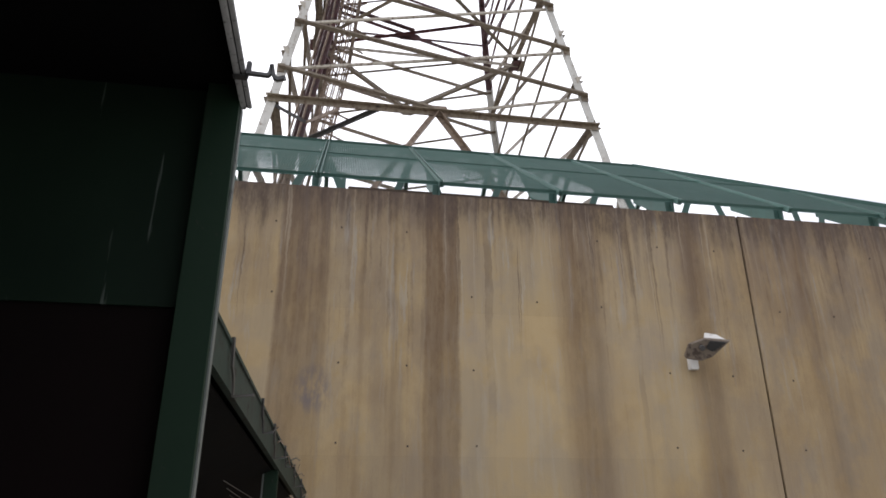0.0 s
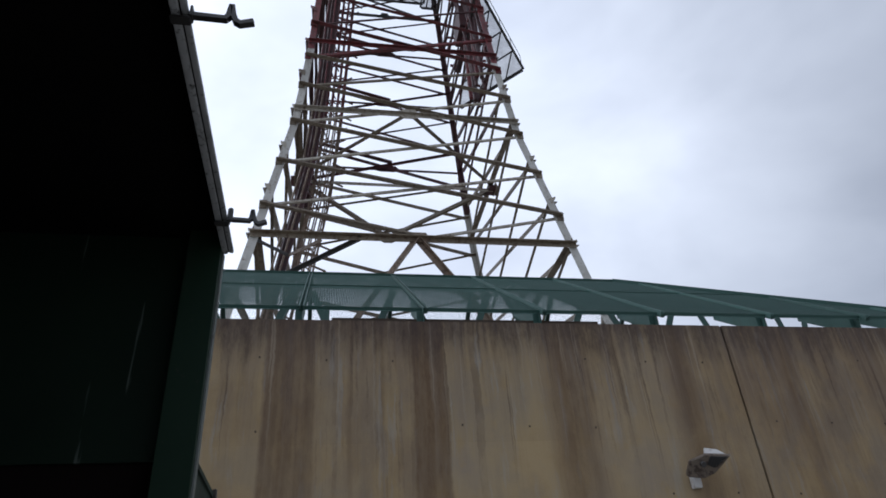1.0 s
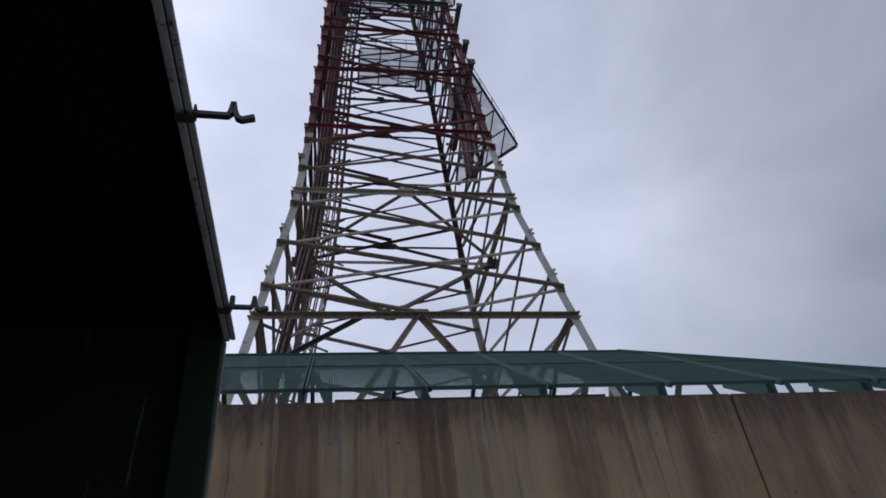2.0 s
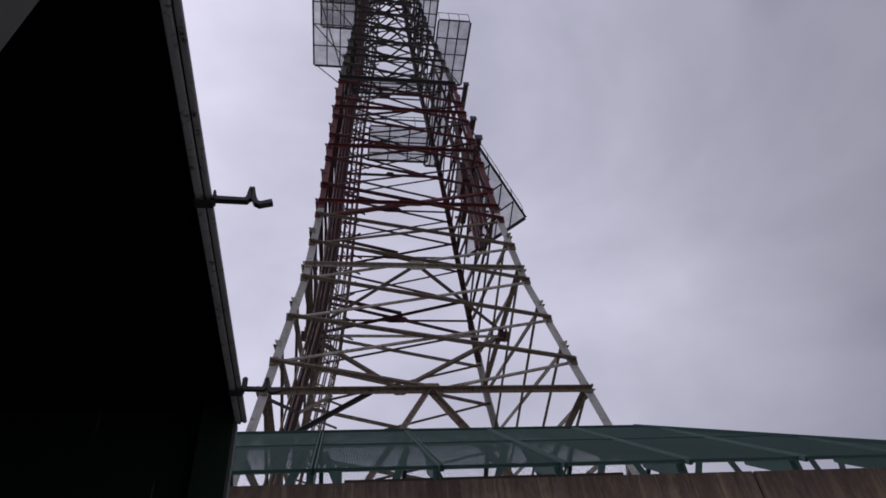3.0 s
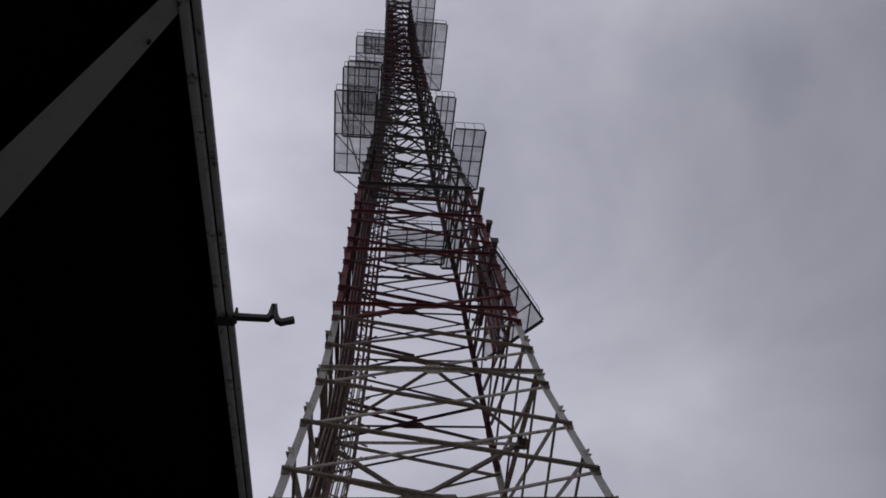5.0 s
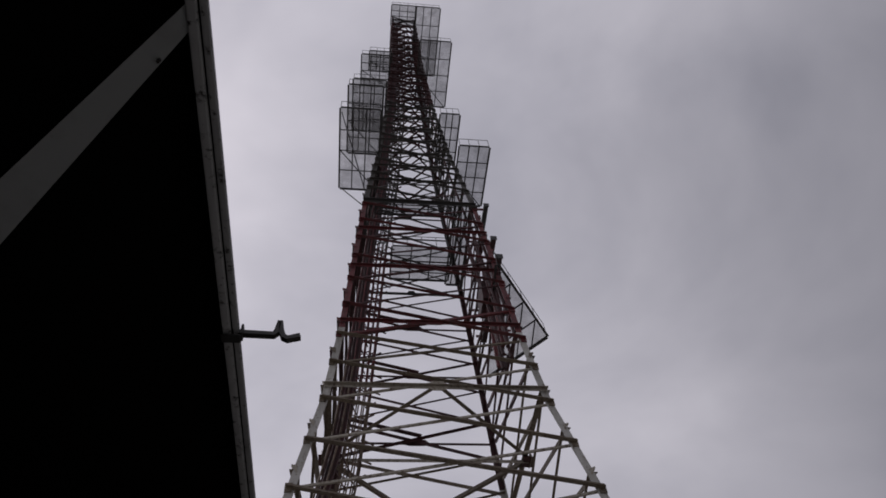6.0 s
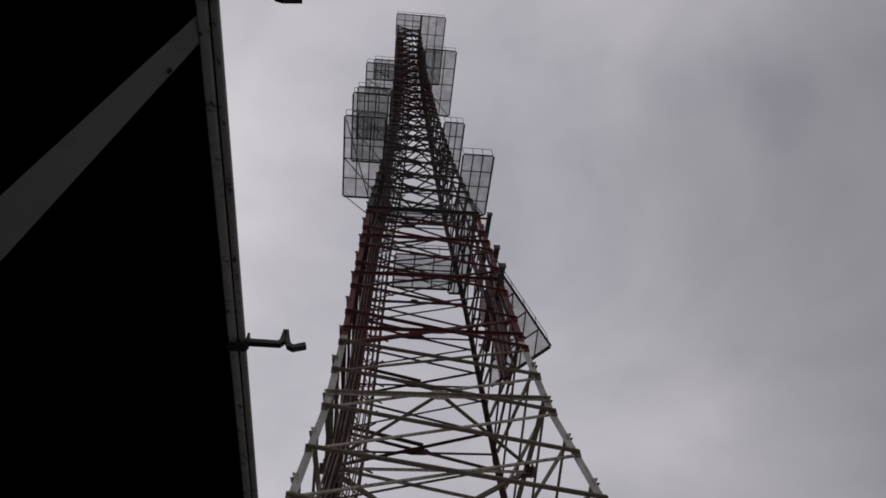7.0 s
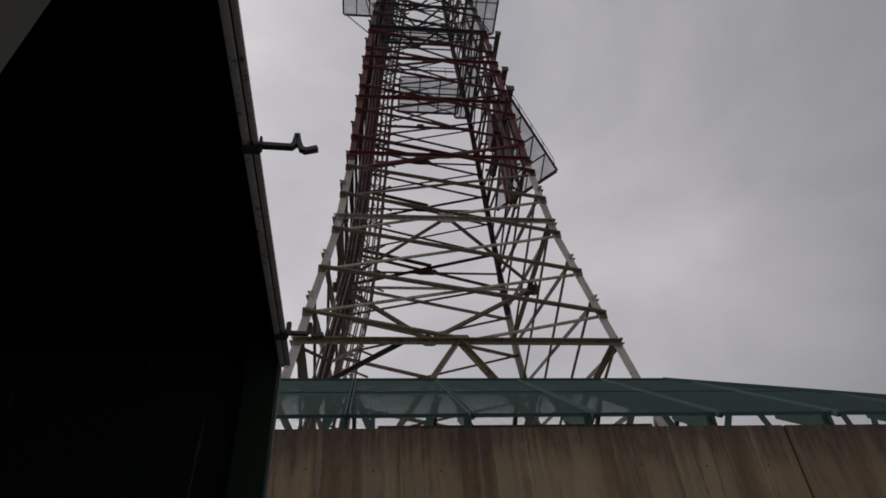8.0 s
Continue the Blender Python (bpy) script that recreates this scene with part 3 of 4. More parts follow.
for i in range(4):
    cx, cy = CORNERS[i]
    for z0, z1 in zip(KNEES, KNEES[1:]):
        w = 0.24 if z0 < 20 else 0.22 if z0 < 37 else 0.19
        p0, p1 = corner(i, z0), corner(i, z1)
        # the angle opens towards the middle of the tower
        bm = bmesh.new()
        d = (p1 - p0).normalized()
        ux, uy = Vector((-cx, 0, 0)), Vector((0, -cy, 0))
        th = 0.03
        prof = [Vector((0, 0, 0)), ux * w, ux * w + uy * th, ux * th + uy * th, ux * th + uy * w, uy * w]
        a = [bm.verts.new(p0 + q) for q in prof]
        b = [bm.verts.new(p1 + q) for q in prof]
        for k in range(6):
            bm.faces.new((a[k], a[(k + 1) % 6], b[(k + 1) % 6], b[k]))
        bm.faces.new(a)
        bm.faces.new(b[::-1])
        bmesh.ops.recalc_face_normals(bm, faces=bm.faces)
        # the back legs turn dark brown red lower down than the front ones turn red
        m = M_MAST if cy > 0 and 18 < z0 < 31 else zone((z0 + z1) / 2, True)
        part("leg", bm, m, tower)
    part("foot", box(corner(i, 0) + Vector((-0.5, -0.5, 0)), corner(i, 0) + Vector((0.5, 0.5, 0.35)), 0.03), M_GROUND, tower, "concrete footing")
OUT = [Vector((0, -1, 0)), Vector((1, 0, 0)), Vector((0, 1, 0)), Vector((-1, 0, 0))]


def along_face(i, f, z):
    """A point on face i at height z, f from -1 at its first leg to 1 at its second."""
    return corner(i, z).lerp(corner(i + 1, z), (f + 1) / 2)


def face_colour(i, z):
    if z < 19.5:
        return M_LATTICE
    # red section: front face red, the other three a darker brown red
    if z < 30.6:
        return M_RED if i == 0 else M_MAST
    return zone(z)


# front and back: one heavy brace falling from west to east, one light brace across it
for i in (0, 2):
    o = OUT[i]
    for z0, z1 in zip(LEVELS, LEVELS[1:]):
        zm = (z0 + z1) / 2
        m = face_colour(i, zm)
        w = 0.165 if z0 < 21 else 0.13 if z0 < 31 else 0.13 if z0 < 46 else 0.12
        west, east = (corner(i, z0), corner(i + 1, z1)), (corner(i + 1, z0), corner(i, z1))
        if i == 2:
            west, east = (corner(3, z0), corner(2, z1)), (corner(2, z0), corner(3, z1))
        heavy, light = east, west
        plated = any(abs(zm - r) < 0.45 for r in RINGS[2:5])
        part("brace", angle_bar(heavy[0] + o * 0.03, heavy[1] + o * 0.03, w, o), m, tower)
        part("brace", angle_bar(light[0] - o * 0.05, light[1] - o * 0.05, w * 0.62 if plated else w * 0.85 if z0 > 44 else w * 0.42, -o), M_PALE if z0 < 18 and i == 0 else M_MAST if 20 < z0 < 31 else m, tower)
        if plated and i == 2:
            part("brace", angle_bar(along_face(2, -0.05, zm) - o * 0.12, corner(3, z1) - o * 0.12, 0.2, -o), m, tower)
    # half panel that ends on the middle of the lowest ring
    c = along_face(i, 0, 11.74)
    wl, el = (0, 1) if i == 0 else (3, 2)
    part("brace", angle_bar(c + o * 0.02, corner(wl, 12.8) + o * 0.02, 0.15, o), M_LATTICE, tower)
    part("brace", angle_bar(c - o * 0.05, corner(el, 12.8) - o * 0.05, 0.07, -o), M_PALE, tower)
# sides: the heavy brace rises from the front leg to the back leg
for i in (1, 3):
    o = OUT[i]
    f_, b_leg = (1, 2) if i == 1 else (0, 3)
    for z0, z1 in zip(SIDES, SIDES[1:]):
        m = face_colour(i, (z0 + z1) / 2)
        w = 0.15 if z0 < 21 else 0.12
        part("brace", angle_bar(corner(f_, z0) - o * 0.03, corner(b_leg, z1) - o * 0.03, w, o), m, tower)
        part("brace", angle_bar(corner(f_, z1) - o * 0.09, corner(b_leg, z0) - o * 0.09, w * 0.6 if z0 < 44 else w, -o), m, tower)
# rings
for z in RINGS:
    low = z < 12
    w = 0.15 if low else 0.13 if z < 18 else 0.115 if z < 30 else 0.17 if z < 31 else 0.1
    for i in range(4):
        o = OUT[i]
        m = M_LATTICE if low else M_PALE if z < 18 and i == 0 else M_LATTICE if z < 18 else M_DARK if z == 30.3 else face_colour(i, z)
        wide = w * 1.5 if i in (1, 3) and z < 18 else w
        proud = 0.06 if i in (0, 2) else -0.05
        part("ring_beam", angle_bar(corner(i, z) + o * proud, corner(i + 1, z) + o * proud, wide, o * (1 if proud > 0 else -1)), m, tower)
        c0 = along_face(i, 0, z)
        e = (corner(i + 1, z) - corner(i, z)).normalized()
        g = 0.3 if low else 0.34 if z < 18 else 0.62 if z < 30 and i in (0, 2) else 0.25
        up = Vector((0, 0, 1)) * (0.2 if 12 < z < 18 else 0.16 if z < 31 else 0.09)
        q = c0 + o * 0.075
        part("gusset_plate", plate([q - e * g - up * 0.5, q - e * g * 0.6 + up, q + e * g * 0.6 + up, q + e * g - up * 0.5, q + e * g * 0.5 - up, q - e * g * 0.5 - up], o, 0.03), M_RUST if low else m, tower)
# level bracing inside: a diamond with a cross tie at the second ring, diamonds at every ring of the mast
for z in [17.15] + [q for q in RINGS if q > 36]:
    m = M_LATTICE if z < 18 else M_MAST
    for i in range(4):
        part("diamond_brace", angle_bar(along_face(i, 0, z), along_face(i + 1, 0, z), 0.14 if z < 18 else 0.09, (0, 0, 1)), m, tower)
part("cross_tie", angle_bar(along_face(3, 0, 17.15), along_face(1, 0, 17.15), 0.13, (0, 0, -1)), M_PALE, tower)
for i in (1, 3):
    q = along_face(i, 0, 17.15)
    part("gusset_plate", box(q + Vector((-0.2, -0.3, -0.1)), q + Vector((0.2, 0.3, -0.07)), 0.005), M_MAST, tower)
# level struts at the lowest ring, round the foot of the ladder
for p, q, m in (((0.93, 15.45), (-1.9, 18.3), M_DARK), ((-1.95, 15.6), (-1.05, 16.42), M_DARK), ((-1.05, 16.42), (-0.2, 15.62), M_RUST)):
    part("level_strut", angle_bar((*p, 11.7), (*q, 11.7), 0.11, (0, 0, -1)), m, tower)
# braces below the lowest ring
for i in range(4):
    o = OUT[i]
    c = along_face(i, 0, 11.74)
    for j in (i, i + 1):
        if i in (0, 2):
            part("lower_brace", angle_bar(c, corner(j, 1.6), 0.16, o), M_RUST, tower, "rusty pale brace")
        else:
            part("lower_brace", angle_bar(corner(j, 9.9), along_face(i, 0, 4.6), 0.16, o), M_LATTICE, tower)
    part("ring_beam", angle_bar(corner(i, 4.6), corner(i + 1, 4.6), 0.15, o), M_WHITE, tower)
# ends of the side braces standing proud of the front legs, and plates at the front panel points
for z in SIDES[1:24]:
    for i in (0, 1):
        cx, cy = CORNERS[i]
        p = corner(i, z)
        wide = 0.13 if i == 0 and z > 18 else 0.07
        bm = plate([p + Vector((-cx * 0.1, 0, -0.16)), p + Vector((cx * wide, 0, 0.1)), p + Vector((cx * wide, 0, 0.16)), p + Vector((-cx * 0.1, 0, 0.1))], (0, 1, 0), 0.06)
        part("splice_plate", bm, M_PALE if z < 18 else face_colour(0, z), tower)
for z in LEVELS[:22]:
    for i in (0, 1):
        cx, cy = CORNERS[i]
        p = corner(i, z)
        part("splice_plate", box(p + Vector((min(0, cx * 0.04) - 0.16 * (cx > 0), -0.05, -0.14)), p + Vector((max(0, cx * 0.04) + 0.16 * (cx < 0), 0.0, 0.14))), face_colour(0, z), tower)

# ---- caged ladder and cable trunk up the west face ----
def up_west(z, across, inset):
    """A point near the west face: across runs from the front leg (-1) to the back leg (1)."""
    s = half(z)
    return Vector((TX - s + inset, TY + across * s, z))


def ladder_at(z, across, inset):
    return up_west(z, across, inset - 0.25)


ladder = tagged(empty("caged_ladder", (TX - 4, TY, 0)), "rusty caged climbing ladder fixed inside the lattice tower", "ladder")
ZL = [0.0, 11.74, 16.51, 20.22, 30.3, 37.2, 45.5, 54.3, 66.5]
for z0, z1 in zip(ZL, ZL[1:]):
    mat = M_RUST if z0 < 20 else zone((z0 + z1) / 2)
    for off in (-0.03, 0.11):
        part("stile", flat_bar(ladder_at(z0, off, 0.9), ladder_at(z1, off, 0.9), 0.085, 0.04, (1, 0, 0)), mat, ladder)
    for off, ins in ((-0.09, 1.1), (-0.1, 1.32), (-0.04, 1.5), (0.04, 1.56), (0.12, 1.5), (0.18, 1.32), (0.17, 1.1)):
        part("cage_strap", flat_bar(ladder_at(z0, off, ins), ladder_at(z1, off, ins), 0.055, 0.015, (1, 0, 0)), mat, ladder)
z = 9.0
while z < 66:
    a, b = ladder_at(z, -0.03, 0.9), ladder_at(z, 0.11, 0.9)
    part("rung", pipe(a, b, 0.016, 6), M_RUST if z < 20 else zone(z), ladder)
    z += 0.32
z = 9.0
while z < 66:
    pts = [ladder_at(z, -0.03, 0.9), ladder_at(z, -0.1, 1.3), ladder_at(z, -0.03, 1.5), ladder_at(z, 0.11, 1.5), ladder_at(z, 0.18, 1.3), ladder_at(z, 0.11, 0.9)]
    part("cage_hoop", sweep(pts, (0, 0, 1), 0.06, 0.02), M_RUST if z < 20 else zone(z), ladder)
    z += 0.7 if z < 40 else 0.55
z = 16.0
while z < 66:
    part("tie_bar", flat_bar(ladder_at(z, -0.45, 0.55), ladder_at(z + 0.12, 0.12, 1.2), 0.06, 0.03, (0, 0, 1)), M_MAST, ladder)
    z += 0.8
# pipes on the east side of the red section
riser = tagged(empty("riser_pipes", (TX + 3, TY - 2, 20)), "bundle of dark red riser pipes inside the tower leg", "pipes")
for k in range(5):
    zt = 30.8 - 0.9 * (k % 3)
    zb = 20.4 + 0.7 * (k % 2)
    ya = 0.35 + 0.5 * k
    part("riser", pipe((TX + half(zb) - 0.15 - 0.1 * (k % 2), TY - half(zb) + ya, zb), (TX + half(zt) - 0.15 - 0.1 * (k % 2), TY - half(zt) + ya, zt), 0.07, 8), M_MAST, riser)
for zb in (21.5, 24.5, 27.5):
    part("pipe_clamp", flat_bar((TX + half(zb) - 0.2, TY - half(zb) + 0.1, zb), (TX + half(zb) - 0.2, TY - half(zb) + 2.3, zb), 0.08, 0.05), M_RED, riser)
feeder = tagged(empty("feeder_pipes", (TX + 2, TY - 1, 31)), "dark feeder pipes up the tower above the red section", "pipes")
for k in range(4):
    for z0, z1 in ((30.8, 37.2), (37.2, 45.5), (45.5, 54.3 + 2 * (k % 2))):
        pts = [(TX + half(q) * (0.93 - 0.12 * (k % 2)), TY + half(q) * (-0.6 + 0.4 * k), q) for q in (z0, z1)]
        part("feeder", pipe(pts[0], pts[1], 0.06, 8), M_DARK if k % 2 else M_MAST, feeder)
for k, z in enumerate(LEVELS[:16]):
    for dz in (0.0, 0.95):
        p = ladder_at(z + dz, 0.12, 1.4)
        tip = Vector((0.5, 0.12, -0.16)) if (k + (dz > 0)) % 2 else Vector((0.42, -0.15, 0.14))
        part("stay_stub", angle_bar(p, p + tip, 0.085, (0, 0, 1)), M_RUST if z < 20 else M_MAST, ladder)
trunk = tagged(empty("cable_trunk", (TX - 4, TY, 0)), "bundle of dark feeder cables on a rusty tray up the tower", "cables")
for z0, z1 in zip(ZL[:-1], ZL[1:]):
    ins = 0.55 if z0 < 37 else 0.4
    low = M_RUST if z0 < 11 else M_MAST
    part("tray", flat_bar(up_west(z0, -0.42, ins), up_west(z1, -0.42, ins), 0.34, 0.03, (1, 0, 0)), low, trunk, "rusty cable tray")
    part("tray", flat_bar(up_west(z0, -0.2, ins - 0.2), up_west(z1, -0.2, ins - 0.2), 0.3, 0.03, (1, 0.3, 0)), low, trunk, "rusty cable tray")
    for k in range(4):
        part("cable", pipe(up_west(z0, -0.46 + 0.02 * (k % 2), ins - 0.22 + 0.13 * k), up_west(z1, -0.46 + 0.02 * (k % 2), ins - 0.22 + 0.13 * k), 0.035, 6), low if k % 2 else (M_RUST if z0 < 20 else M_RED), trunk)

mast_cables = tagged(empty("mast_cables", (TX - 2, TY, 31)), "dense bundle of dark cables strapped to the mast side", "cables")
for k in range(6):
    for z0, z1 in ((31.0, 37.2), (37.2, 45.5), (45.5, 54.3), (54.3, 60.0)):
        if z1 > 58 and k % 2:
            continue
        part("cable", pipe(up_west(z0, -0.75 + 0.22 * k, 0.05), up_west(z1, -0.75 + 0.22 * k, 0.05), 0.05, 6), M_MAST if k % 3 else M_DARK, mast_cables)
for z in (33, 36, 39, 42, 45, 48, 51, 54):
    part("strap", flat_bar(up_west(z, -0.85, 0.1), up_west(z, 0.45, 0.1), 0.1, 0.03, (0, 0, 1)), M_DARK, mast_cables)

# ---- platforms ----
def platform(name, label, outline, z, rail=1.0, gaps=2, mat=M_DARK, tube=0.018, edge=0.09, railed=(0,)):
    """A horizontal mesh deck with a steel frame, cross bars and a rail."""
    cx = sum(p[0] for p in outline) / len(outline)
    cy = sum(p[1] for p in outline) / len(outline)
    ob = tagged(empty(name, (cx, cy, z)), label, "platform", "mesh platforms on the tower")
    pts = [Vector((x, y, z)) for x, y in outline]
    part("deck_mesh", plate([p + Vector((0, 0, 0.05)) for p in pts], (0, 0, 1), 0.012), M_MESH, ob, "fine grey wire mesh deck")
    n = len(pts)
    for i in range(n):
        a, b = pts[i], pts[(i + 1) % n]
        part("edge_beam", angle_bar(a, b, edge, (0, 0, 1)), mat, ob)
        if rail and i in railed:
            up = Vector((0, 0, rail))
            part("rail", pipe(a + up, b + up, tube, 6), mat, ob)
            for k in range(gaps):
                q = a.lerp(b, k / gaps)
                part("post", pipe(q, q + up, tube, 6), mat, ob)
            part("post", pipe(b, b + up, tube, 6), mat, ob)
    if n == 4:
        for k in range(1, 4):
            part("cross_bar", angle_bar(pts[0].lerp(pts[3], k / 4), pts[1].lerp(pts[2], k / 4), 0.065, (0, 0, -1)), mat, ob)
        for k in range(1, 3):
            part("cross_bar", angle_bar(pts[0].lerp(pts[1], k / 3), pts[3].lerp(pts[2], k / 3), 0.06, (0, 0, -1)), mat, ob)
        part("cross_bar", angle_bar(pts[0].lerp(pts[3], 0.5), pts[1].lerp(pts[2], 1.0), 0.06, (0, 0, -1)), mat, ob)
    else:
        for k in range(1, 4):
            part("cross_bar", angle_bar(pts[0].lerp(pts[1], k / 4), pts[2].lerp(pts[1], k / 4), 0.05, (0, 0, -1)), mat, ob)
        for k in range(1, 4):
            part("cross_bar", angle_bar(pts[0].lerp(pts[1], k / 4), pts[0].lerp(pts[2], k / 4), 0.05, (0, 0, -1)), mat, ob)
    return ob


ZT = 24.1
platform("mesh_platform", "triangular mesh platform with thin rails beside the red section", [(5.45, 16.3), (8.35, 20.25), (6.0, 22.9)], ZT, 0.9, 4, M_DARK, 0.016, 0.11)


def deck(xa, xb, ya, yb, h, rail=0.9):
    z = h + 1.63
    return platform("mesh_platform", "rectangular dark steel platform with wire mesh deck on the tower", [(xa * h, ya * h), (xb * h, ya * h), (xb * h, yb * h), (xa * h, yb * h)], z, rail, 3)


deck(-0.05, 0.012, 0.434, 0.579, 34.5)
deck(-0.038, 0.014, 0.395, 0.511, 38.5)
deck(-0.031, 0.018, 0.385, 0.47, 42.5)
deck(-0.0195, 0.022, 0.346, 0.394, 49.0)
deck(-0.008, 0.024, 0.34, 0.37, 52.5)
deck(0.145, 0.194, 0.487, 0.60, 33.5)
deck(0.108, 0.138, 0.433, 0.52, 37.5)
deck(0.066, 0.112, 0.318, 0.421, 50.0)
deck(0.056, 0.0905, 0.27, 0.371, 59.0)
deck(0.021, 0.056, 0.27, 0.30, 64.0)

# stays from the lowest west deck back to the tower leg
stay = tagged(empty("deck_stay", (-1.6, 17.5, 36.1)), "pair of thin dark stays under the lowest west platform", "stay")
for y0, y1 in ((19.95, 18.2), (15.2, 17.4)):
    part("bar", angle_bar((-1.7, y0, 36.1), (TX - half(31.2), y1, 31.2), 0.06, (0, 0, 1)), M_DARK, stay)

# mesh floors round an open well inside the top of the red section
for name, x0, y0, x1, y1, rail in (("service_floor", 1.35, 20.2, 4.45, 22.35, 1.0), ("service_walkway", 4.4, 17.5, 5.25, 22.6, 0), ("service_walkway", 0.4, 17.4, 4.35, 18.2, 0.6)):
    platform(name, "grey wire mesh floor of dark bars inside the tower", [(x0, y0), (x1, y0), (x1, y1), (x0, y1)], 30.75, rail, 4)

# ---- booms and boxes on the east face ----
def boom(x, y0, y1, z, w, mat=M_MAST):
    """A horizontal box-section boom along the east face, with a capped end and brackets to the lattice."""
    ob = tagged(empty("antenna_boom", (x, y0, z)), "dark red box-section boom bracketed to the tower side", "boom", "booms on the tower side")
    part("beam", box((x - w / 2, y0, z - w / 2), (x + w / 2, y1, z + w / 2), 0.01), mat, ob)
    part("end_cap", box((x - w * 0.65, y0 - 0.03, z - w * 0.65), (x + w * 0.65, y0, z + w * 0.65), 0.006), M_DARK, ob)
    for f in (0.06, 0.5, 0.94):
        y = y0 + (y1 - y0) * f
        part("bracket", flat_bar((x - w / 2, y, z), (TX + half(z), y, z), 0.14, 0.05), M_RED, ob)
    return ob


boom(6.0, 17.4, 22.6, 26.27, 0.26)
boom(6.0, 17.6, 22.4, 28.05, 0.24)
boom(6.0, 17.58, 22.2, 31.05, 0.22, M_DARK)
cabinet = tagged(empty("equipment_box", (5.6, 19.2, 25.2)), "dark maroon equipment box hung inside the tower side", "box")
part("body", box((5.25, 18.6, 24.7), (5.62, 19.8, 26.0), 0.02), M_MAST, cabinet)
part("hanger_strap", flat_bar((5.45, 18.8, 25.95), (5.5, 18.8, 26.9), 0.08, 0.02), M_RED, cabinet)
part("hanger_strap", flat_bar((5.45, 19.6, 25.95), (5.5, 19.6, 26.9), 0.08, 0.02), M_RED, cabinet)


def upright(y, z0, z1, r, mat):
    ob = tagged(empty("antenna_pole", (TX + half(z0), y, z0)), "dark red upright pipe clamped inside the tower side", "pole", "uprights on the tower side")
    x = TX + half(24) - 0.1
    part("tube", pipe((x, y, z0), (x, y, z1), r, 10), mat, ob)
    for f in (0.15, 0.5, 0.85):
        zc = z0 + (z1 - z0) * f
        part("clamp", flat_bar((x, y, zc), (TX + half(zc), y, zc), 0.1, 0.04), M_RED, ob)
    return ob


for k in range(4):
    upright(TY - 2.4 + 0.6 * k, 20.6 + 0.7 * (k % 2), 26.8 - 0.4 * k, 0.09, M_RED if k % 2 else M_MAST)

# ---- green steel shed beside the camera ----
EDGE_X, ROOF_Z, POST_Y = -0.249, 2.6, 1.65
END_Y = 1.69
shed = tagged(empty("steel_shed", (-1.5, 0.0, 0)), "dark green steel shed with an open side and projecting roof edge", "shed")
# the sheet's black colour carries the shade of its underside
part("roof_sheet", box((-4.0, -3.5, ROOF_Z + 0.05), (EDGE_X - 0.008, POST_Y + 0.075, ROOF_Z + 0.062)), M_BLACK, shed, "roof sheet with its underside shade put into a black colour")
part("edge_strip", box((EDGE_X, -3.5, ROOF_Z - 0.002), (EDGE_X + 0.012, END_Y, ROOF_Z + 0.008), 0.002), M_EDGE, shed, "chipped grey-green edge strip")
part("edge_strip", box((EDGE_X - 0.018, -3.5, ROOF_Z - 0.006), (EDGE_X - 0.003, END_Y, ROOF_Z + 0.049), 0.002), M_EDGE, shed, "chipped grey-green edge strip")
part("edge_seam", box((EDGE_X - 0.0029, -3.5, ROOF_Z + 0.0015), (EDGE_X - 0.0001, END_Y, ROOF_Z + 0.045)), M_BLACK, shed, "dark seam between the edge strips")
corner_post = part("corner_post", channel_bar((EDGE_X - 0.059, POST_Y, 0), (EDGE_X - 0.059, POST_Y, ROOF_Z + 0.045), 0.085, 0.05, (1, 0, 0), 0.005), M_SHED, shed)
part("post_lip", box((EDGE_X - 0.0165, POST_Y + 0.022, 0), (EDGE_X - 0.0115, POST_Y + 0.05, ROOF_Z - 0.008), 0.001), M_LIP, corner_post, "worn grey lip of the post")
part("end_panel", box((-4.0, POST_Y + 0.05, 2.03), (EDGE_X - 0.03, POST_Y + 0.06, ROOF_Z + 0.05)), M_PANEL, shed, "scratched dark green panel")
part("end_panel", box((-4.0, POST_Y + 0.0605, 0.0), (EDGE_X - 0.03, POST_Y + 0.07, 2.1)), M_MAROON, shed, "maroon lower panel with shade put into its colour")
# unseen floor, added black to stop yard light bouncing up under the roof
part("floor_slab", box((-4.0, -3.5, 0.004), (EDGE_X - 0.05, POST_Y + 0.04, 0.03)), M_BLACK, shed, "unseen black floor added to cut light bounced from the yard")
# two unseen panels, added to close the shed and keep its inside dark
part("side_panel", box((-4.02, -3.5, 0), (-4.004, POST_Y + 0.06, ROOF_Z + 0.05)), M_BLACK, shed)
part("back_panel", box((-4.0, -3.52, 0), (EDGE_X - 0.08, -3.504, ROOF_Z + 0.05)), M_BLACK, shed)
# a tapered brace close under the roof sheet
brace = part("diagonal_brace", plate([(-0.262, 0.274, ROOF_Z + 0.004), (-0.262, 0.311, ROOF_Z + 0.004), (-1.385, 1.552, ROOF_Z - 0.03), (-1.385, 1.325, ROOF_Z - 0.03)], (-0.03, 0, 1), 0.008), M_BRACE, shed, "pale tapered diagonal brace under the roof")
part("bolt_head", pipe((-0.3123, 0.3604, ROOF_Z - 0.01), (-0.3123, 0.3604, ROOF_Z + 0.0), 0.003, 6), M_DARK, brace)


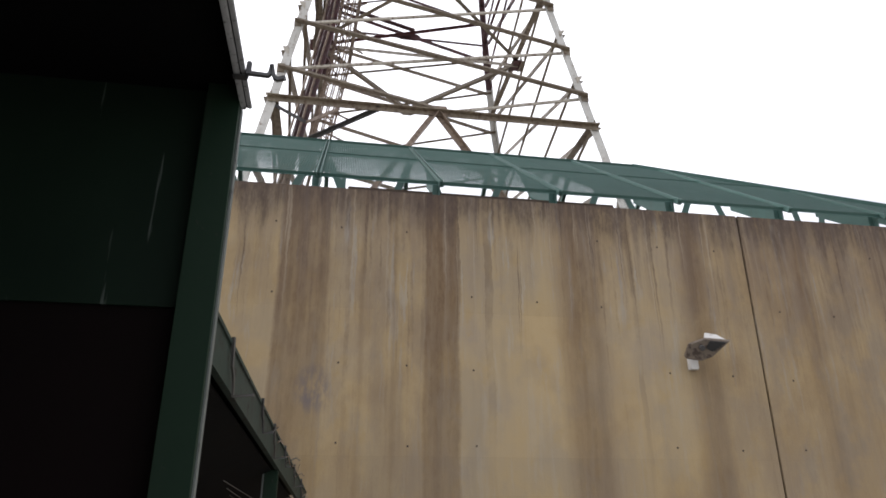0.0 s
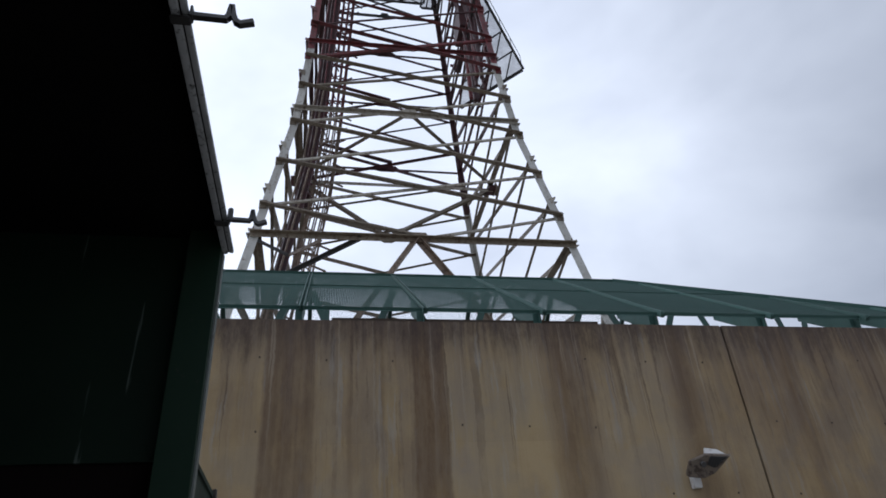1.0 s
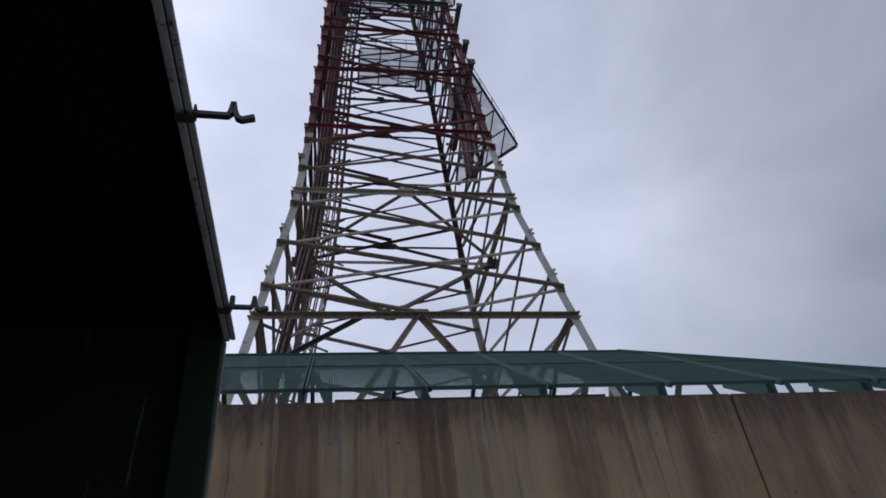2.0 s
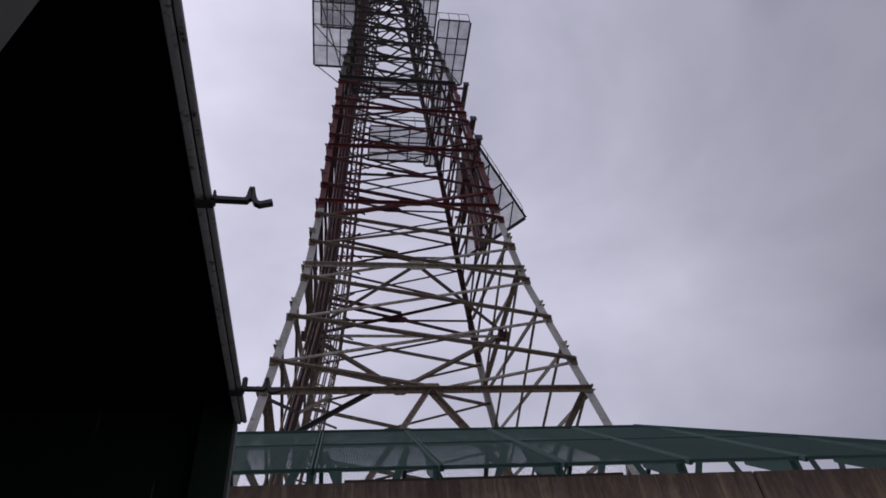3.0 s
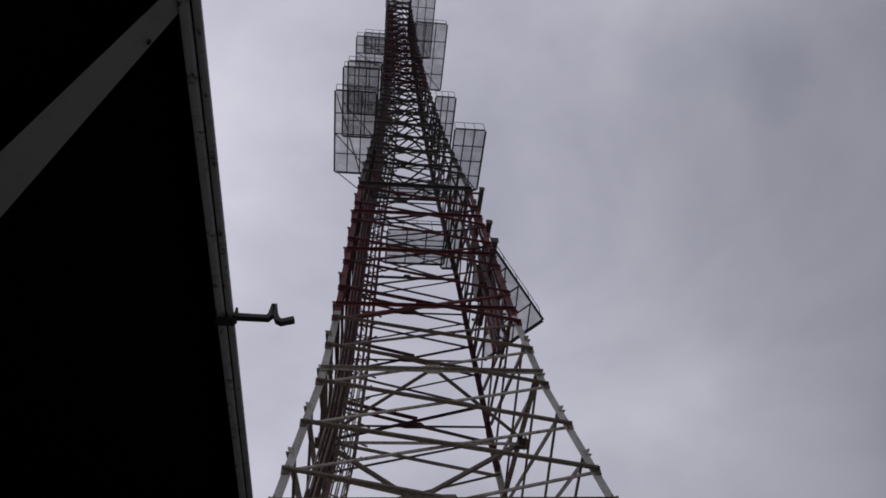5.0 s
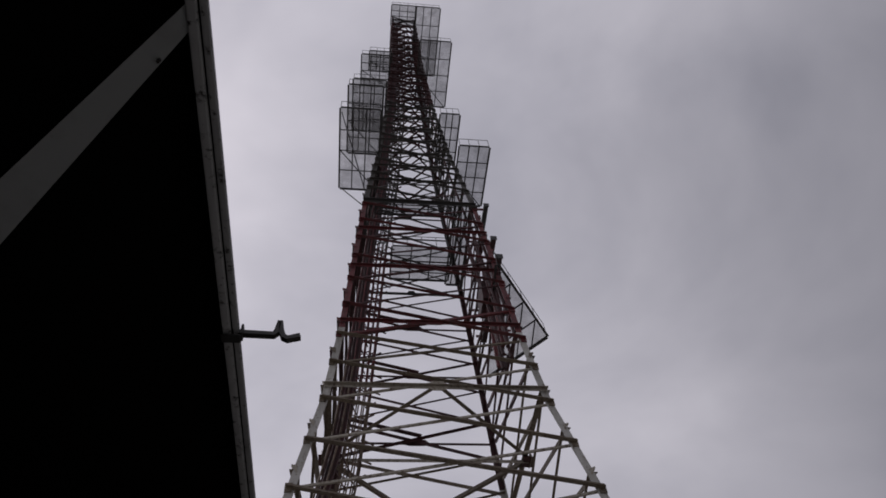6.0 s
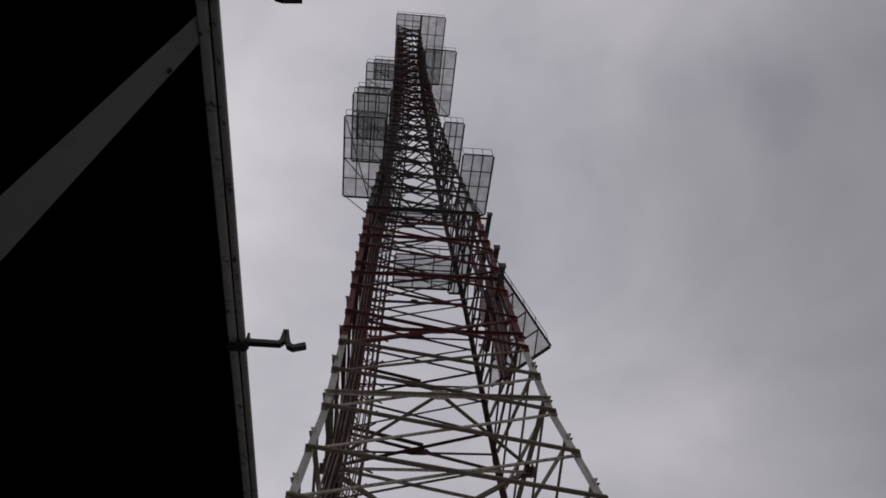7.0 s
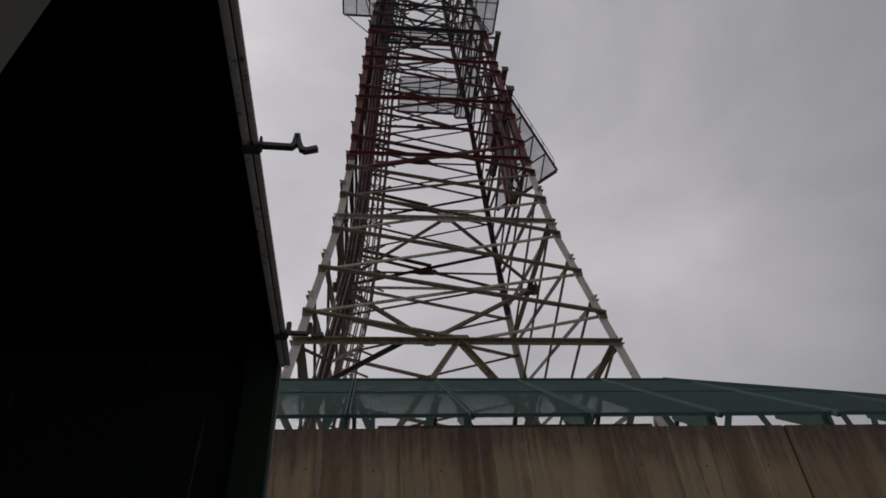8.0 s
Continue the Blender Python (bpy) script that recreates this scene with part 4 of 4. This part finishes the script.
def hook_bracket(y, size=1.0):
    ob = tagged(empty("hook_bracket", (EDGE_X, y, ROOF_Z)), "dark bent flat-bar hook on the shed's roof edge", "hook", "hooks along the roof edge")
    prof = [(-0.008, 0.0), (0.074, -0.003), (0.079, 0.004), (0.081, 0.03), (0.0845, 0.03), (0.088, 0.006), (0.093, -0.008), (0.101, -0.013), (0.124, -0.005)]
    part("hook", sweep([(EDGE_X + x * size, y, ROOF_Z + 0.004 + z * size) for x, z in prof], (0, 1, 0), 0.012, 0.01), M_DARK, ob)
    part("clip", box((EDGE_X - 0.02, y - 0.01, ROOF_Z - 0.014), (EDGE_X + 0.016, y + 0.01, ROOF_Z - 0.0075), 0.002), M_DARK, ob)
    part("clip_plate", box((EDGE_X + 0.0135, y - 0.012, ROOF_Z - 0.0075), (EDGE_X + 0.018, y + 0.01, ROOF_Z + 0.018), 0.001), M_DARK, ob)
    return ob


for y in (-1.0, -0.38, 0.2435, 0.885):
    hook_bracket(y)
end_hook = hook_bracket(1.53, 0.89)
part("end_block", box((EDGE_X + 0.0125, 1.512, ROOF_Z - 0.012), (EDGE_X + 0.026, 1.5225, ROOF_Z + 0.03), 0.003), M_DARK, end_hook)

# ---- lower lean-to beyond the shed ----
A0, A1 = Vector((-0.286, 1.75, 2.03)), Vector((-0.12, 5.4, 1.712))
leanto = tagged(empty("low_steel_canopy", (-1, 3.5, 0)), "low green steel canopy with a worn edge and wire hooks", "canopy")
along = (A1 - A0).normalized()
inward = Vector((-1, 0.05, 0))
drop = Vector((0, 0, -0.115))
part("edge_channel", plate([A0, A1, A1 + drop, A0 + drop], (1, 0, 0), 0.02), M_WORN, leanto, "worn green edge plate")
part("edge_lip", flat_bar(A0 + Vector((0.012, 0, 0.004)), A1 + Vector((0.012, 0, 0.004)), 0.012, 0.008), M_WORN, leanto)
# deck, soffit and inner panel are coloured black in place of shade
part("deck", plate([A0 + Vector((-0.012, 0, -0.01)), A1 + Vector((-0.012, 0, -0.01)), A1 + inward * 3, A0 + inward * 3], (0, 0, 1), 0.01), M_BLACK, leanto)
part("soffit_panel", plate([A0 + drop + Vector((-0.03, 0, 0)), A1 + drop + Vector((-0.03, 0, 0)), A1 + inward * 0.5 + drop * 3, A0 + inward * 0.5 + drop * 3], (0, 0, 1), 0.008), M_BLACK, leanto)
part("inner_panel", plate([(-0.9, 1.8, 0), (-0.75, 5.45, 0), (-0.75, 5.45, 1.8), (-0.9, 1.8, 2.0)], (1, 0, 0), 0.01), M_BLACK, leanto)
q = A0.lerp(A1, 0.48)
canopy_post = part("post", box((q.x - 0.06, q.y, 0), (q.x + 0.006, q.y + 0.05, q.z - 0.116), 0.004), M_SHED, leanto)
part("post_lip", box((q.x - 0.066, q.y - 0.004, 0), (q.x - 0.058, q.y + 0.004, q.z - 0.12), 0.001), M_LIP, canopy_post, "pale worn lip of the post")
for k, f in enumerate((0.07, 0.26, 0.38, 0.52, 0.68, 0.84)):
    q = A0.lerp(A1, f)
    d = 1.35 if k == 0 else 0.8 + 0.2 * (k % 3)
    pts = [q + Vector((0.018, -0.03, 0.02)), q + Vector((0.02, -0.015, -0.045 * d)), q + Vector((0.022, 0.01 * d, -0.06 * d)), q + Vector((0.024, 0.035, -0.1 * d)), q + Vector((0.06 * d, 0.045, -0.095 * d))]
    part("wire_hook", sweep(pts, (0.3, 0.95, 0), 0.009, 0.009), M_DARK if k % 2 else M_GALV, leanto)
# short bent wire ends sticking out past the edge
for k in range(9):
    rnd = random.Random(90 + k)
    q = A0.lerp(A1, 0.36 + 0.07 * k)
    r = 0.03 + 0.035 * rnd.random()
    pts = [q + Vector((-0.01, 0, -0.02 - 0.05 * rnd.random()))]
    for j in range(1, 6):
        w_ = j / 5
        pts.append(pts[0] + Vector((r * 1.4 * w_, 0.03 * rnd.uniform(-1, 1) * w_, r * 0.8 * math.sin(2.4 * w_ + 2.0 * rnd.random()) * w_)))
    part("wire_end", sweep(pts, (0, 1, 0), 0.006, 0.006), M_RUST if k % 3 else M_GALV, leanto)

# ---- loose wires under the low canopy ----
wires = tagged(empty("loose_wires", (-0.3, 4.6, 1.6)), "thin pale loose wires hanging under the low canopy", "wires")
for k in range(5):
    rnd = random.Random(40 + k)
    y0 = 3.0 + 0.28 * k
    p = Vector((-0.38 - 0.02 * k, y0, 1.69 - 0.02 * k))
    q = Vector((-0.15 - 0.01 * k, y0 + 1.2, 1.67 - 0.05 * k - 0.02 * rnd.random()))
    pts = [p.lerp(q, i / 6) + Vector((0, 0, -0.09 * math.sin(math.pi * i / 6) * (0.5 + rnd.random() * 0.3))) for i in range(7)]
    part("wire", sweep(pts, (0.86, -0.5, 0), 0.003, 0.003), M_GALV, wires)

# ---- floodlight on the wall ----
LX, LZ = 3.27, 2.83
flood = tagged(empty("floodlight", (LX, WALL_Y, LZ)), "old white floodlight with a grimy brown front bracketed to the wall", "floodlight")
part("wall_box", box((LX - 0.04, WALL_Y - 0.06, LZ - 0.05), (LX + 0.04, WALL_Y, LZ + 0.06), 0.006), M_LAMP, flood, "white junction box")
part("arm", pipe((LX, WALL_Y - 0.03, LZ + 0.04), (LX + 0.0, WALL_Y - 0.24, LZ + 0.1), 0.016, 10), M_LAMPGREY, flood)
# the head: a seven-sided front tipped down towards the yard
HEAD_N = Vector((-0.35, -0.78, -0.52)).normalized()
HEAD_U = Vector((0.98, -0.17, 0.0))
HEAD_U = (HEAD_U - HEAD_N * HEAD_U.dot(HEAD_N)).normalized()
HEAD_V = HEAD_U.cross(-HEAD_N).normalized()
if HEAD_V.z < 0:
    HEAD_V = -HEAD_V
HEAD_AT = Vector((LX - 0.014, WALL_Y - 0.27, LZ + 0.116))


def on_head(u, v, n=0.0):
    return HEAD_AT + HEAD_U * u + HEAD_V * v + HEAD_N * n


def frustum(front, back, n0, n1):
    """A solid between two outlines of equal count on the lamp head, at two depths."""
    bm = bmesh.new()
    a = [bm.verts.new(on_head(u, v, n0)) for u, v in front]
    b = [bm.verts.new(on_head(u, v, n1)) for u, v in back]
    k = len(a)
    for i in range(k):
        bm.faces.new((a[i], a[(i + 1) % k], b[(i + 1) % k], b[i]))
    bm.faces.new(a[::-1])
    bm.faces.new(b)
    bmesh.ops.recalc_face_normals(bm, faces=bm.faces)
    bmesh.ops.bevel(bm, geom=bm.edges[:], offset=0.005, segments=2, affect="EDGES")
    return bm


RIM = [(-0.156, -0.11), (-0.125, 0.005), (0.01, 0.066), (0.224, 0.06), (0.088, -0.1), (-0.01, -0.15), (-0.14, -0.138)]
housing = part("housing", frustum([(0.01, 0.05), (0.21, 0.045), (0.15, 0.0), (0.0, 0.0)], [(0.02, 0.085), (0.13, 0.07), (0.13, 0.02), (0.02, 0.02)], -0.035, -0.13), M_LAMP, flood, "white enamel lamp housing")
part("frame", frustum([(u * 0.93, v * 0.93) for u, v in RIM], RIM, 0.012, -0.034), M_LAMPGREY, housing, "grimy brown front frame")
part("glass", frustum([(0.045, 0.052), (0.185, 0.048), (0.08, -0.045), (0.02, -0.015)], [(0.045, 0.055), (0.19, 0.05), (0.08, -0.05), (0.02, -0.02)], 0.019, 0.0125), M_GLASS, housing, "dark lamp glass")
part("lampholder", pipe(on_head(-0.02, -0.012, 0.0125), on_head(-0.01, -0.012, 0.04), 0.024, 10), M_DARK, housing)

# ---- form-tie plugs in the wall ----
plug_mesh = None
for zz in (0.85, 1.48, 2.1, 2.73, 3.36, 3.99):
    for k in range(-4, 14):
        x = 0.065 + 0.597 * k
        if abs(x - JOINT_X) < 0.05 or (3 * k + int(zz * 7)) % 5 in (1, 3):
            continue
        parent = wall_left if x < JOINT_X else wall_right
        if plug_mesh is None:
            first = part("tie_plug", pipe((0, -0.004, 0), (0, 0.006, 0), 0.009, 10), M_PLUG, parent)
            plug_mesh = first.data
            ob = first
        else:
            ob = new("tie_plug", plug_mesh)
            ob.parent = parent
        ob.location = (x + 0.03 * math.sin(7 * k + zz), WALL_Y, zz + 0.02 * math.sin(5 * k + 3 * zz))
